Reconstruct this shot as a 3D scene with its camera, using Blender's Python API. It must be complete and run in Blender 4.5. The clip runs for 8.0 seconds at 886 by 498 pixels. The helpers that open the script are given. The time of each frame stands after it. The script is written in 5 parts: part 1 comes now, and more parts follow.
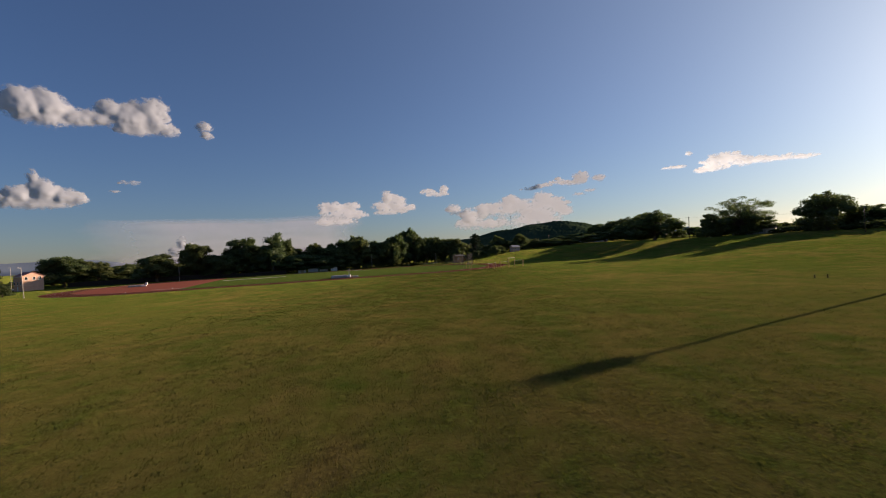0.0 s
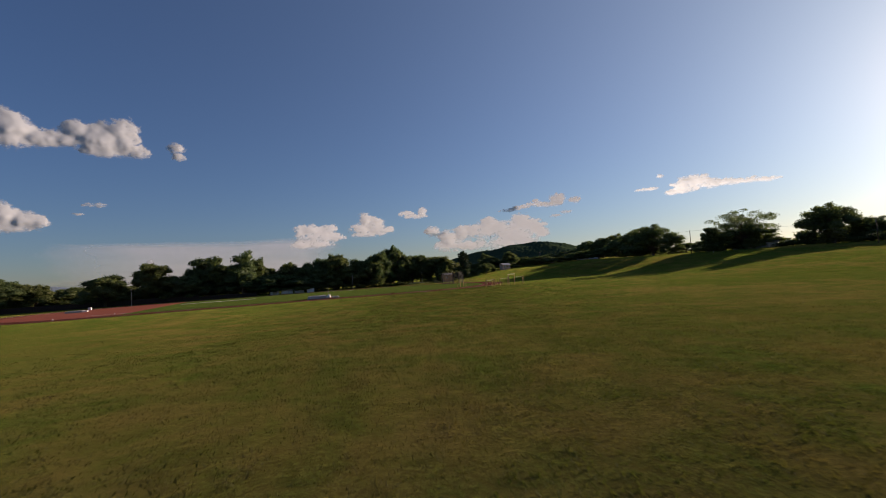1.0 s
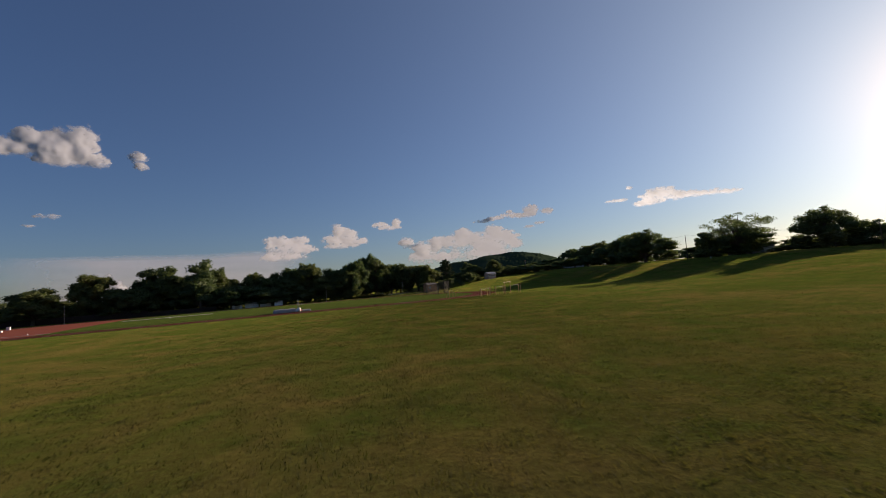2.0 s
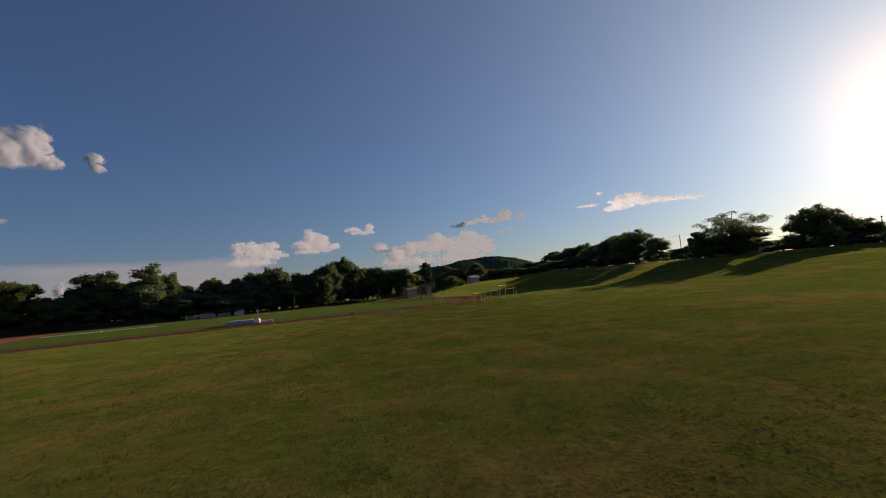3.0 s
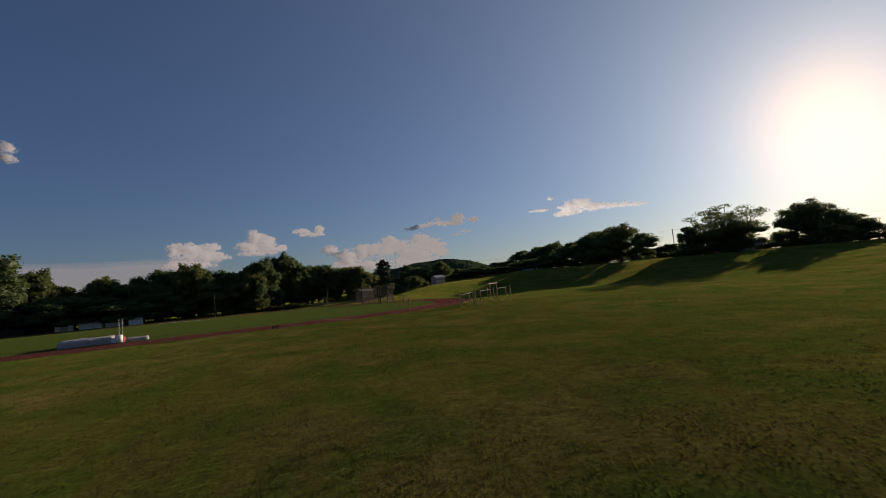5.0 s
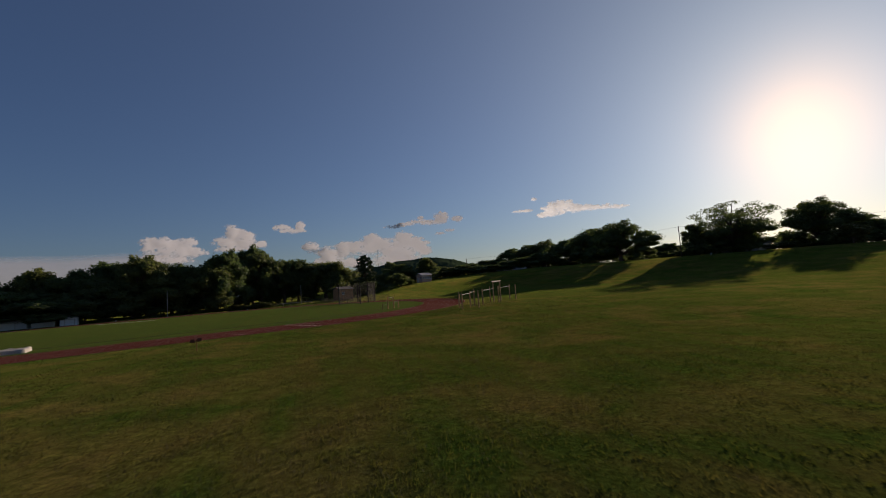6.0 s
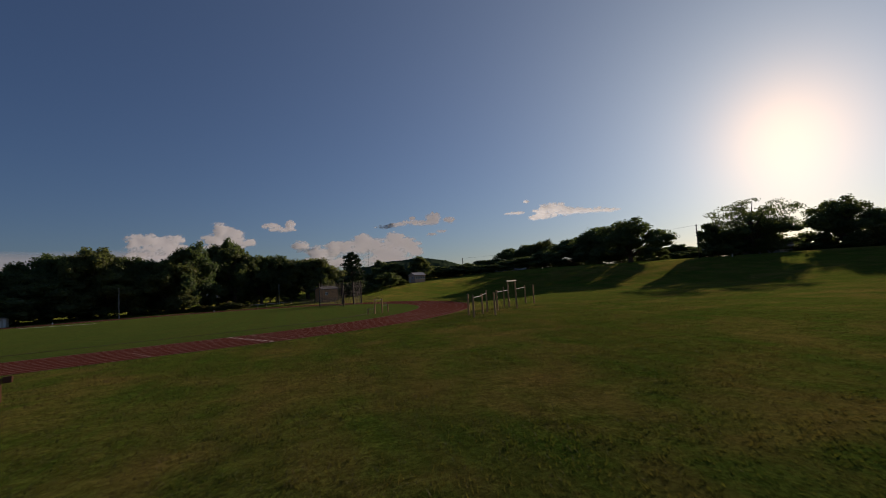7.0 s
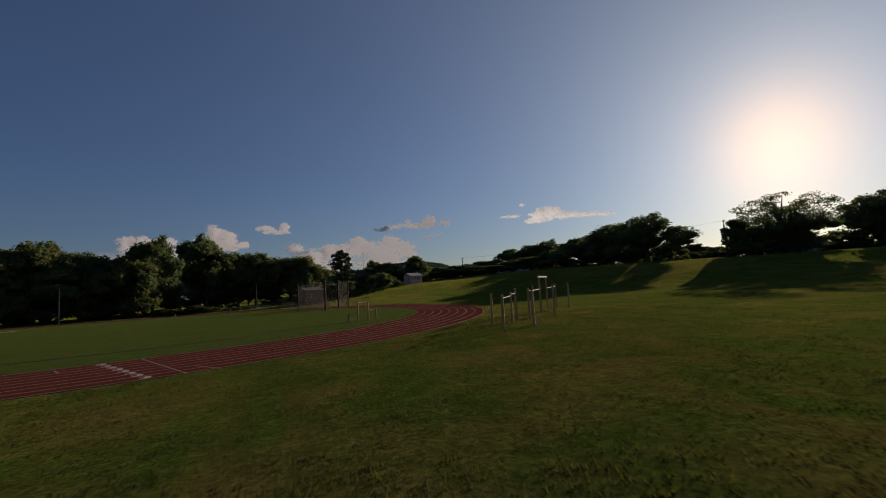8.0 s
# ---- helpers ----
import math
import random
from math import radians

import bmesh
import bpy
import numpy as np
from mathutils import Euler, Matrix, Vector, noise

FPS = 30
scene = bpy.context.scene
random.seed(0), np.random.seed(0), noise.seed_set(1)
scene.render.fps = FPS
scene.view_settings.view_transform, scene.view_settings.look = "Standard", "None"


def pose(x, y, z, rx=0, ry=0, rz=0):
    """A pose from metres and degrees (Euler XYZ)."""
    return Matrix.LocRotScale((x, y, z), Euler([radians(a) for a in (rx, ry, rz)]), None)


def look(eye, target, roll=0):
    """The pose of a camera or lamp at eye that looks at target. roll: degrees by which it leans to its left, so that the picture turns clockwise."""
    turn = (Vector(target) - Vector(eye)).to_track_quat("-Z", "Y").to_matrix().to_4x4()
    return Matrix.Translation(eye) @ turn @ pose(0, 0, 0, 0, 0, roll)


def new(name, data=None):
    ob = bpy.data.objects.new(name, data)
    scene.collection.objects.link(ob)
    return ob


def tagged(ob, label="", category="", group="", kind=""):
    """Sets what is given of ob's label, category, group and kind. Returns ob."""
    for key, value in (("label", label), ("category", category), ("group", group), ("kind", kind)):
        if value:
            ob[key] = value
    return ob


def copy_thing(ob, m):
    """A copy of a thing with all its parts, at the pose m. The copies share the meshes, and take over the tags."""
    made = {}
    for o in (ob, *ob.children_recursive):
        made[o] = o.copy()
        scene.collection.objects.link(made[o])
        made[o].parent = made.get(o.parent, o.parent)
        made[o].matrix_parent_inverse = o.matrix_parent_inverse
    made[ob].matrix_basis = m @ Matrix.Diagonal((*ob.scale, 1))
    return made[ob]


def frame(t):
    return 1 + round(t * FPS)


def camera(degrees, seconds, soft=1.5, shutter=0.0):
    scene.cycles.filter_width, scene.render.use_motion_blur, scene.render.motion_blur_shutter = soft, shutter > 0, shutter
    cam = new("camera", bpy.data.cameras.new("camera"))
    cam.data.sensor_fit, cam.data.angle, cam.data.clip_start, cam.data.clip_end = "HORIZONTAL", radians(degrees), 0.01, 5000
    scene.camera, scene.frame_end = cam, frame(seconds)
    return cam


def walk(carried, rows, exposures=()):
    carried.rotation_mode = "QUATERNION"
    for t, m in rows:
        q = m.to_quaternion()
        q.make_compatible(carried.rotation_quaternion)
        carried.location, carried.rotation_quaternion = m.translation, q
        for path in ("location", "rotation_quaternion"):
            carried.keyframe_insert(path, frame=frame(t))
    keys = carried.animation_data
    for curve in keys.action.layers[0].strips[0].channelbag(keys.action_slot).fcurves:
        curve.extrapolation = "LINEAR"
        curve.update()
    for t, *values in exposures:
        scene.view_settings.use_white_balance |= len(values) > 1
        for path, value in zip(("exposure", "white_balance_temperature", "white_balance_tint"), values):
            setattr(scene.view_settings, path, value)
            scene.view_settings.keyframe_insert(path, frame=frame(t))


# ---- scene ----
cam = camera(92.0, 8.0, soft=1.0, shutter=0.15)
PATH = [
    (0.0, pose(0.000, 0.000, 7.638, 90.198, 3.166, 0.006)),
    (0.5, pose(-2.533, 8.978, 6.633, 91.755, 3.395, -1.335)),
    (1.0, pose(-4.828, 17.817, 5.762, 93.025, 3.735, -2.909)),
    (1.5, pose(-6.751, 26.426, 5.180, 93.848, 4.028, -4.632)),
    (3.0, pose(-9.761, 52.049, 4.828, 94.784, 4.842, -9.948)),
    (3.5, pose(-10.027, 60.093, 4.482, 94.892, 5.118, -11.714)),
    (4.0, pose(-9.808, 68.118, 4.263, 94.891, 5.261, -13.481)),
    (4.5, pose(-9.187, 75.823, 4.242, 94.798, 5.176, -15.077)),
    (5.0, pose(-8.187, 83.506, 3.968, 94.741, 4.895, -16.348)),
    (6.5, pose(-3.956, 106.203, 3.791, 94.408, 3.799, -19.522)),
    (7.0, pose(-2.171, 113.360, 3.633, 94.538, 3.500, -19.948)),
    (7.5, pose(-0.199, 120.583, 3.337, 94.778, 3.488, -20.319)),
    (8.0, pose(1.801, 127.914, 2.998, 94.985, 3.368, -20.581)),
]
walk(cam, PATH, exposures=[(0.0, 0.72, 6350, 23), (1.5, 0.60, 6350, 23), (3.0, 0.42, 6350, 23), (4.5, 0.22, 6350, 23), (6.5, 0.08, 6350, 23), (8.0, -0.02, 6350, 23)])

# ---- light: low evening sun ahead and to the right, clear sky ----
SUN_AZ, SUN_EL = radians(60.2), radians(12.4)
SUN_DIR = Vector((math.sin(SUN_AZ) * math.cos(SUN_EL), math.cos(SUN_AZ) * math.cos(SUN_EL), math.sin(SUN_EL)))
world = bpy.data.worlds.new("evening_sky")
scene.world = world
world.use_nodes = True
wn = world.node_tree
wn.nodes.clear()
sky = wn.nodes.new("ShaderNodeTexSky")
sky.sky_type = "NISHITA"
sky.sun_disc = False
sky.sun_elevation, sky.sun_rotation = SUN_EL, SUN_AZ
sky.air_density, sky.dust_density, sky.ozone_density = 1.15, 0.16, 3.0


def dust_sky(turn):
    """A sky of dust alone with the sun turned that far round."""
    node = wn.nodes.new("ShaderNodeTexSky")
    node.sky_type = "NISHITA"
    node.sun_disc = False
    node.sun_elevation, node.sun_rotation = SUN_EL, SUN_AZ + turn
    node.air_density, node.dust_density, node.ozone_density = 0.02, 1.0, 0.5
    return node.outputs["Color"]


def sky_math(kind, a, b):
    node = wn.nodes.new("ShaderNodeVectorMath")
    node.operation = kind
    for value, socket in ((a, node.inputs[0]), (b, node.inputs["Scale"] if kind == "SCALE" else node.inputs[1])):
        if isinstance(value, (int, float, tuple)):
            socket.default_value = value
        else:
            wn.links.new(value, socket)
    return node.outputs[0]


def sky_power(a, p):
    node = wn.nodes.new("ShaderNodeGamma")
    node.inputs["Gamma"].default_value = p
    wn.links.new(a, node.inputs["Color"])
    return node.outputs["Color"]


# light scattered forward by dust, freed of the thickening of the air towards the horizon: a round aureole about the sun
aureole = sky_math("DIVIDE", dust_sky(0.0), dust_sky(math.pi))
wide = sky_math("MULTIPLY", sky_power(aureole, 0.62), (0.305, 0.40, 0.41))
core = sky_math("MULTIPLY", sky_power(aureole, 5.0), (1.8e-11, 4.6e-11, 8.8e-11))
air = sky_math("MULTIPLY", sky.outputs["Color"], (0.54, 0.79, 1.12))
low = sky_math("MULTIPLY", sky_power(dust_sky(0.0), 0.8), (0.05, 0.04, 0.012))
band = sky_math("MULTIPLY", sky_power(sky.outputs["Color"], 1.3), (0.13, 0.05, 0.01))
bg = wn.nodes.new("ShaderNodeBackground")
bg.inputs["Strength"].default_value = 0.043
wn.links.new(sky_math("ADD", sky_math("ADD", air, wide), sky_math("ADD", core, sky_math("ADD", low, band))), bg.inputs["Color"])
wout = wn.nodes.new("ShaderNodeOutputWorld")
wn.links.new(bg.outputs["Background"], wout.inputs["Surface"])
sun_data = bpy.data.lights.new("sun", "SUN")
sun_data.energy, sun_data.angle, sun_data.color = 5.0, radians(0.53), (1.0, 0.80, 0.55)
sun = new("sun", sun_data)
sun.matrix_world = look(SUN_DIR * 300, (0, 0, 0))


# ---- materials ----
class Nodes:
    """A node material with short calls."""

    def __init__(self, name):
        self.mat = bpy.data.materials.new(name)
        self.mat.use_nodes = True
        self.tree = self.mat.node_tree
        self.bsdf = self.tree.nodes["Principled BSDF"]
        self.out = self.tree.nodes["Material Output"]
        self.coord = self.tree.nodes.new("ShaderNodeTexCoord").outputs["Object"]

    def add(self, kind, **values):
        node = self.tree.nodes.new(kind)
        for key, value in values.items():
            node.inputs[key.replace("_", " ")].default_value = value
        return node

    def link(self, a, b):
        self.tree.links.new(a, b)
        return self

    def noise(self, scale, detail=4.0, rough=0.6, vector=None, distort=0.0):
        node = self.add("ShaderNodeTexNoise", Scale=scale, Detail=detail, Roughness=rough, Distortion=distort)
        self.link(vector or self.coord, node.inputs["Vector"])
        return node.outputs["Fac"]

    def scaled(self, x, y, z, turn=0.0):
        node = self.add("ShaderNodeMapping", Scale=(x, y, z), Rotation=(0, 0, turn))
        self.link(self.coord, node.inputs["Vector"])
        return node.outputs["Vector"]

    def ramp(self, fac, stops):
        node = self.tree.nodes.new("ShaderNodeValToRGB")
        self.link(fac, node.inputs["Fac"])
        band = node.color_ramp
        while len(band.elements) < len(stops):
            band.elements.new(0.5)
        for el, (pos, col) in zip(band.elements, stops):
            el.position = pos
            el.color = (*col, 1) if len(col) == 3 else col
        return node.outputs["Color"]

    def mix(self, fac, a, b, mode="MIX"):
        node = self.tree.nodes.new("ShaderNodeMix")
        node.data_type, node.blend_type = "RGBA", mode
        for value, socket in ((fac, node.inputs[0]), (a, node.inputs[6]), (b, node.inputs[7])):
            if isinstance(value, (int, float)):
                socket.default_value = value
            elif isinstance(value, tuple):
                socket.default_value = (*value, 1)
            else:
                self.link(value, socket)
        return node.outputs[2]

    def colour(self, c):
        if isinstance(c, tuple):
            self.bsdf.inputs["Base Color"].default_value = (*c, 1)
        else:
            self.link(c, self.bsdf.inputs["Base Color"])
        return self

    def bump(self, fac, strength=0.4, distance=0.02):
        node = self.add("ShaderNodeBump", Strength=strength, Distance=distance)
        self.link(fac, node.inputs["Height"])
        self.link(node.outputs["Normal"], self.bsdf.inputs["Normal"])
        return self

    def set(self, **values):
        for key, value in values.items():
            self.bsdf.inputs[key.replace("_", " ")].default_value = value
        return self


def worn(name, c1, c2, scale=3.0, rough=0.8, metal=0.0, bump=0.3, fine=40.0, dist=0.01):
    """Paint, wood, metal or plaster with blotches, grain and a little relief."""
    n = Nodes(name)
    blot, grain = n.noise(scale, 5), n.noise(fine, 3)
    col = n.mix(n.ramp(blot, [(0.3, (0, 0, 0)), (0.7, (1, 1, 1))]), c1, c2)
    dark = tuple(v * 0.6 for v in c1)
    col = n.mix(n.ramp(grain, [(0.45, (0, 0, 0)), (0.8, (0.5, 0.5, 0.5))]), col, dark)
    n.colour(col).bump(grain, bump, dist).set(Roughness=rough, Metallic=metal)
    n.bsdf.inputs["Specular IOR Level"].default_value = 0.5 if rough < 0.7 else 0.15
    return n.mat


def grass_material(name, lush, mid, dry, dryness, clump, fuzz):
    n = Nodes(name)
    big = n.noise(0.035, 4, 0.55, distort=0.6)
    patch = n.noise(0.22, 5, 0.6, distort=0.4)
    tuft = n.noise(1.7, 5, 0.65)
    blade = n.noise(clump, 4, 0.7)
    fine = n.noise(clump * 4.5, 2, 0.6)
    col = n.mix(n.ramp(patch, [(0.34, (0, 0, 0)), (0.66, (1, 1, 1))]), lush, mid)
    sum1 = n.mix(0.5, big, patch)
    col = n.mix(n.ramp(sum1, [(0.62 - dryness, (0, 0, 0)), (0.80 - dryness, (1, 1, 1))]), col, dry)
    # gaps between tufts and blades darkened: their shade is put into the colour
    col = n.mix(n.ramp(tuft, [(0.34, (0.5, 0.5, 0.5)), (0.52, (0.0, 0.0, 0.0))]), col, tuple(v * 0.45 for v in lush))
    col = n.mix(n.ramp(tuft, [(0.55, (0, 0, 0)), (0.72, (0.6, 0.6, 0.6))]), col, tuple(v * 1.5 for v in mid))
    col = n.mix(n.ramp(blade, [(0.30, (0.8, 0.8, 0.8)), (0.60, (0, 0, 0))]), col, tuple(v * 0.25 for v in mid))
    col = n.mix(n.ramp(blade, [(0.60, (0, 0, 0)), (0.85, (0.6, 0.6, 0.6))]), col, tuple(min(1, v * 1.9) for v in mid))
    if dryness > 0.05:
        # the meadow is drier at its near end, greener towards the bend
        part_y = n.add("ShaderNodeSeparateXYZ")
        n.link(n.scaled(0.005, 0.005, 1), part_y.inputs[0])
        belt = n.ramp(part_y.outputs["Y"], [(0.05, (0.75, 0.75, 0.75)), (0.55, (0, 0, 0))])
        thin = n.ramp(n.noise(0.5, 5, 0.65, distort=0.5), [(0.35, (0.15, 0.15, 0.15)), (0.65, (1, 1, 1))])
        col = n.mix(n.mix(1.0, belt, thin, "MULTIPLY"), col, tuple(v * 0.82 for v in dry))
    lane = n.noise(1.0, 3, 0.5, n.scaled(0.9, 0.025, 0.5, 0.35))
    col = n.mix(n.ramp(lane, [(0.42, (0.30, 0.30, 0.30)), (0.55, (0, 0, 0))]), col, tuple(v * 0.55 for v in dry))
    rough = n.mix(0.35, blade, tuft)
    rough = n.mix(0.25, rough, fine)
    n.colour(col).bump(rough, 0.65, 0.26).set(Roughness=0.9, Sheen_Weight=fuzz, Sheen_Roughness=0.28)
    n.link(n.mix(1.0, col, (8.6, 8.6, 4.4), "MULTIPLY"), n.bsdf.inputs["Sheen Tint"])
    n.bsdf.inputs["Specular IOR Level"].default_value = 0.0
    # waxy blades shine towards a low sun
    wax = n.add("ShaderNodeBsdfGlossy", Roughness=0.85)
    n.link(n.mix(1.0, col, (0.60, 0.66, 0.35), "MULTIPLY"), wax.inputs["Color"])
    both = n.tree.nodes.new("ShaderNodeAddShader")
    n.link(n.bsdf.outputs[0], both.inputs[0]).link(wax.outputs[0], both.inputs[1]).link(both.outputs[0], n.out.inputs["Surface"])
    return n.mat


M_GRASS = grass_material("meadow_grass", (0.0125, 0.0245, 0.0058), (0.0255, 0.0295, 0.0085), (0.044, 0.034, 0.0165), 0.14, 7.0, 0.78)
M_TURF = grass_material("infield_turf", (0.030, 0.050, 0.015), (0.040, 0.056, 0.017), (0.062, 0.060, 0.024), 0.0, 9.0, 0.14)


def track_material():
    n = Nodes("red_track_surface")
    blot, streak, grain = n.noise(0.22, 5), n.noise(1.2, 4, vector=n.scaled(0.25, 1.5, 1, 0.2727)), n.noise(60, 2)
    col = n.mix(n.ramp(blot, [(0.3, (0, 0, 0)), (0.7, (1, 1, 1))]), (0.110, 0.033, 0.022), (0.085, 0.026, 0.018))
    col = n.mix(n.ramp(streak, [(0.4, (0, 0, 0)), (0.8, (0.5, 0.5, 0.5))]), col, (0.115, 0.042, 0.032))
    n.colour(col).bump(grain, 0.5, 0.006).set(Roughness=0.9)
    n.bsdf.inputs["Specular IOR Level"].default_value = 0.0
    return n.mat


def leaf_material(name, dark, light, through_light):
    n = Nodes(name)
    info = n.tree.nodes.new("ShaderNodeObjectInfo").outputs["Random"]
    isle = n.tree.nodes.new("ShaderNodeNewGeometry").outputs["Random Per Island"]
    clump = n.noise(0.35, 3)
    col = n.mix(isle, dark, light)
    col = n.mix(n.ramp(clump, [(0.35, (0.4, 0.4, 0.4)), (0.6, (0, 0, 0))]), col, tuple(v * 0.75 for v in dark))
    tint = n.mix(info, (0.80, 0.92, 0.85), (1.15, 1.05, 0.85))
    col = n.mix(1.0, col, tint, "MULTIPLY")
    n.colour(col).set(Roughness=0.55)
    n.bsdf.inputs["Specular IOR Level"].default_value = 0.12
    trans = n.tree.nodes.new("ShaderNodeBsdfTranslucent")
    n.link(n.mix(1.0, col, (1.2, 1.35, 0.8), "MULTIPLY"), trans.inputs["Color"])
    both = n.tree.nodes.new("ShaderNodeMixShader")
    both.inputs[0].default_value = through_light
    n.link(n.bsdf.outputs[0], both.inputs[1]).link(trans.outputs[0], both.inputs[2]).link(both.outputs[0], n.out.inputs["Surface"])
    return n.mat


M_TRACK = track_material()
M_APRON = worn("orange_red_apron", (0.30, 0.075, 0.036), (0.22, 0.058, 0.030), 0.3, 0.9, bump=0.4, fine=40, dist=0.006)
M_LINE = worn("lane_paint", (0.40, 0.29, 0.25), (0.27, 0.165, 0.14), 2.0, 0.8, fine=30)
M_MARK = worn("worn_lane_numeral_paint", (0.62, 0.50, 0.45), (0.40, 0.28, 0.24), 5.0, 0.8, fine=14)
M_LEAF = leaf_material("broadleaf_foliage", (0.085, 0.108, 0.055), (0.130, 0.152, 0.072), 0.50)
M_LEAF_GREY = leaf_material("pale_poplar_foliage", (0.085, 0.110, 0.055), (0.160, 0.185, 0.090), 0.40)
M_NEEDLE = leaf_material("pine_needles", (0.022, 0.040, 0.018), (0.045, 0.066, 0.028), 0.1)
M_OLIVE = leaf_material("olive_foliage", (0.075, 0.080, 0.030), (0.120, 0.115, 0.045), 0.2)
M_BARK = worn("bark", (0.085, 0.062, 0.045), (0.13, 0.10, 0.075), 4, 0.9, bump=0.8, fine=14, dist=0.05)
M_POST = worn("weathered_post_wood", (0.48, 0.29, 0.13), (0.36, 0.22, 0.10), 3, 0.9, bump=0.5, fine=25)
M_STEEL = worn("galvanised_pipe", (0.42, 0.42, 0.40), (0.34, 0.33, 0.31), 6, 0.75, 0.0, 0.1)
M_DARKSTEEL = worn("dark_painted_steel", (0.030, 0.028, 0.026), (0.05, 0.042, 0.036), 6, 0.8, 0.0, 0.1)
M_POLE = worn("pale_weathered_pole", (0.46, 0.42, 0.36), (0.36, 0.33, 0.28), 4, 0.8)
M_CONC = worn("pale_concrete", (0.58, 0.53, 0.45), (0.46, 0.42, 0.36), 1.5, 0.9)
M_KERB = worn("dark_brown_kerb", (0.075, 0.055, 0.032), (0.050, 0.038, 0.022), 1.5, 0.9)
M_TARP = worn("grey_vinyl_cover", (0.38, 0.36, 0.33), (0.29, 0.275, 0.25), 1.2, 0.6, bump=0.8, fine=3.5, dist=0.12)
M_WHITE = worn("white_paint", (0.80, 0.79, 0.76), (0.70, 0.69, 0.66), 4, 0.6)
M_RED = worn("red_vinyl", (0.40, 0.045, 0.035), (0.30, 0.04, 0.03), 4, 0.55)
M_TAN = worn("tan_siding", (0.52, 0.46, 0.37), (0.45, 0.40, 0.32), 2, 0.8)
M_GREYWALL = worn("grey_siding", (0.42, 0.42, 0.42), (0.34, 0.34, 0.35), 2, 0.8)
M_ROOF = worn("grey_roof_shingles", (0.16, 0.155, 0.15), (0.11, 0.105, 0.10), 2, 0.9)
M_ROOF_RED = worn("red_tin_roof", (0.34, 0.11, 0.075), (0.27, 0.085, 0.06), 2, 0.6)
M_BRICK = worn("red_brick_wall", (0.34, 0.155, 0.085), (0.27, 0.12, 0.07), 1.2, 0.9)
M_PALEBRICK = worn("pale_pink_brick", (0.74, 0.46, 0.33), (0.64, 0.39, 0.27), 1.2, 0.9)
M_OCHRE = worn("ochre_brick_wall", (0.52, 0.27, 0.13), (0.43, 0.215, 0.105), 1.2, 0.9)
M_RUST = worn("rusted_steel", (0.16, 0.06, 0.035), (0.10, 0.045, 0.03), 4, 0.8)
M_BLACKOUT = worn("dark_fence_screen", (0.030, 0.022, 0.018), (0.045, 0.030, 0.024), 1, 0.9)
M_ASPHALT = worn("asphalt", (0.055, 0.055, 0.057), (0.045, 0.045, 0.046), 0.5, 0.9)
M_RUBBER = worn("black_rubber", (0.02, 0.02, 0.02), (0.03, 0.03, 0.03), 6, 0.8)


def glass_material():
    n = Nodes("window_glass")
    n.colour((0.02, 0.025, 0.03)).set(Roughness=0.08)
    n.bsdf.inputs["Specular IOR Level"].default_value = 0.8
    return n.mat


def forest_material():
    n = Nodes("wooded_hill")
    a, b = n.noise(0.05, 5), n.noise(0.012, 3)
    col = n.mix(n.ramp(a, [(0.35, (0, 0, 0)), (0.65, (1, 1, 1))]), (0.026, 0.044, 0.024), (0.044, 0.066, 0.034))
    col = n.mix(n.ramp(b, [(0.4, (0, 0, 0)), (0.7, (0.5, 0.5, 0.5))]), col, (0.042, 0.064, 0.044))
    n.colour(col).bump(a, 0.4, 2.0).set(Roughness=1.0)
    n.bsdf.inputs["Specular IOR Level"].default_value = 0.0
    return n.mat


M_GLASS = glass_material()
M_FOREST = forest_material()
# the blue haze of distance is put into the hills' base colour
M_FARHILL = worn("haze_tinted_hill", (0.16, 0.20, 0.26), (0.14, 0.18, 0.235), 0.002, 1.0, bump=0)


# ---- mesh helpers ----
def mesh_from(name, verts, faces, material, smooth=False):
    me = bpy.data.meshes.new(name)
    me.from_pydata([tuple(v) for v in verts], [], [tuple(q) for q in faces])
    me.materials.append(material)
    if smooth:
        me.polygons.foreach_set("use_smooth", [True] * len(me.polygons))
    me.update()
    return me


def part(name, bm, material, parent=None, label="", smooth=False):
    """Links a bmesh as one mesh object, under a thing if one is given."""
    me = bpy.data.meshes.new(name)
    bm.to_mesh(me)
    bm.free()
    me.materials.append(material)
    if smooth:
        me.polygons.foreach_set("use_smooth", [True] * len(me.polygons))
    ob = new(name, me)
    if parent:
        ob.parent = parent
    if label:
        tagged(ob, label)
    return ob


def box(bm, size, at=(0, 0, 0), turn=0.0, bevel=0.0):
    made = bmesh.ops.create_cube(bm, size=1)["verts"]
    bmesh.ops.scale(bm, vec=size, verts=made)
    if bevel:
        edges = list({e for v in made for e in v.link_edges})
        made = bmesh.ops.bevel(bm, geom=edges, offset=bevel, segments=1, affect="EDGES")["verts"]
        made = list({v for v in made})
    if turn:
        bmesh.ops.rotate(bm, verts=made, cent=(0, 0, 0), matrix=Matrix.Rotation(turn, 3, "Z"))
    bmesh.ops.translate(bm, vec=at, verts=made)
    return made


def tube(bm, a, b, r1, r2, sides=8):
    """A tapered round bar from a to b."""
    a, b = Vector(a), Vector(b)
    m = Matrix.Translation((a + b) / 2) @ (b - a).to_track_quat("Z", "Y").to_matrix().to_4x4()
    return bmesh.ops.create_cone(bm, cap_ends=True, segments=sides, radius1=r1, radius2=r2, depth=(b - a).length, matrix=m)["verts"]


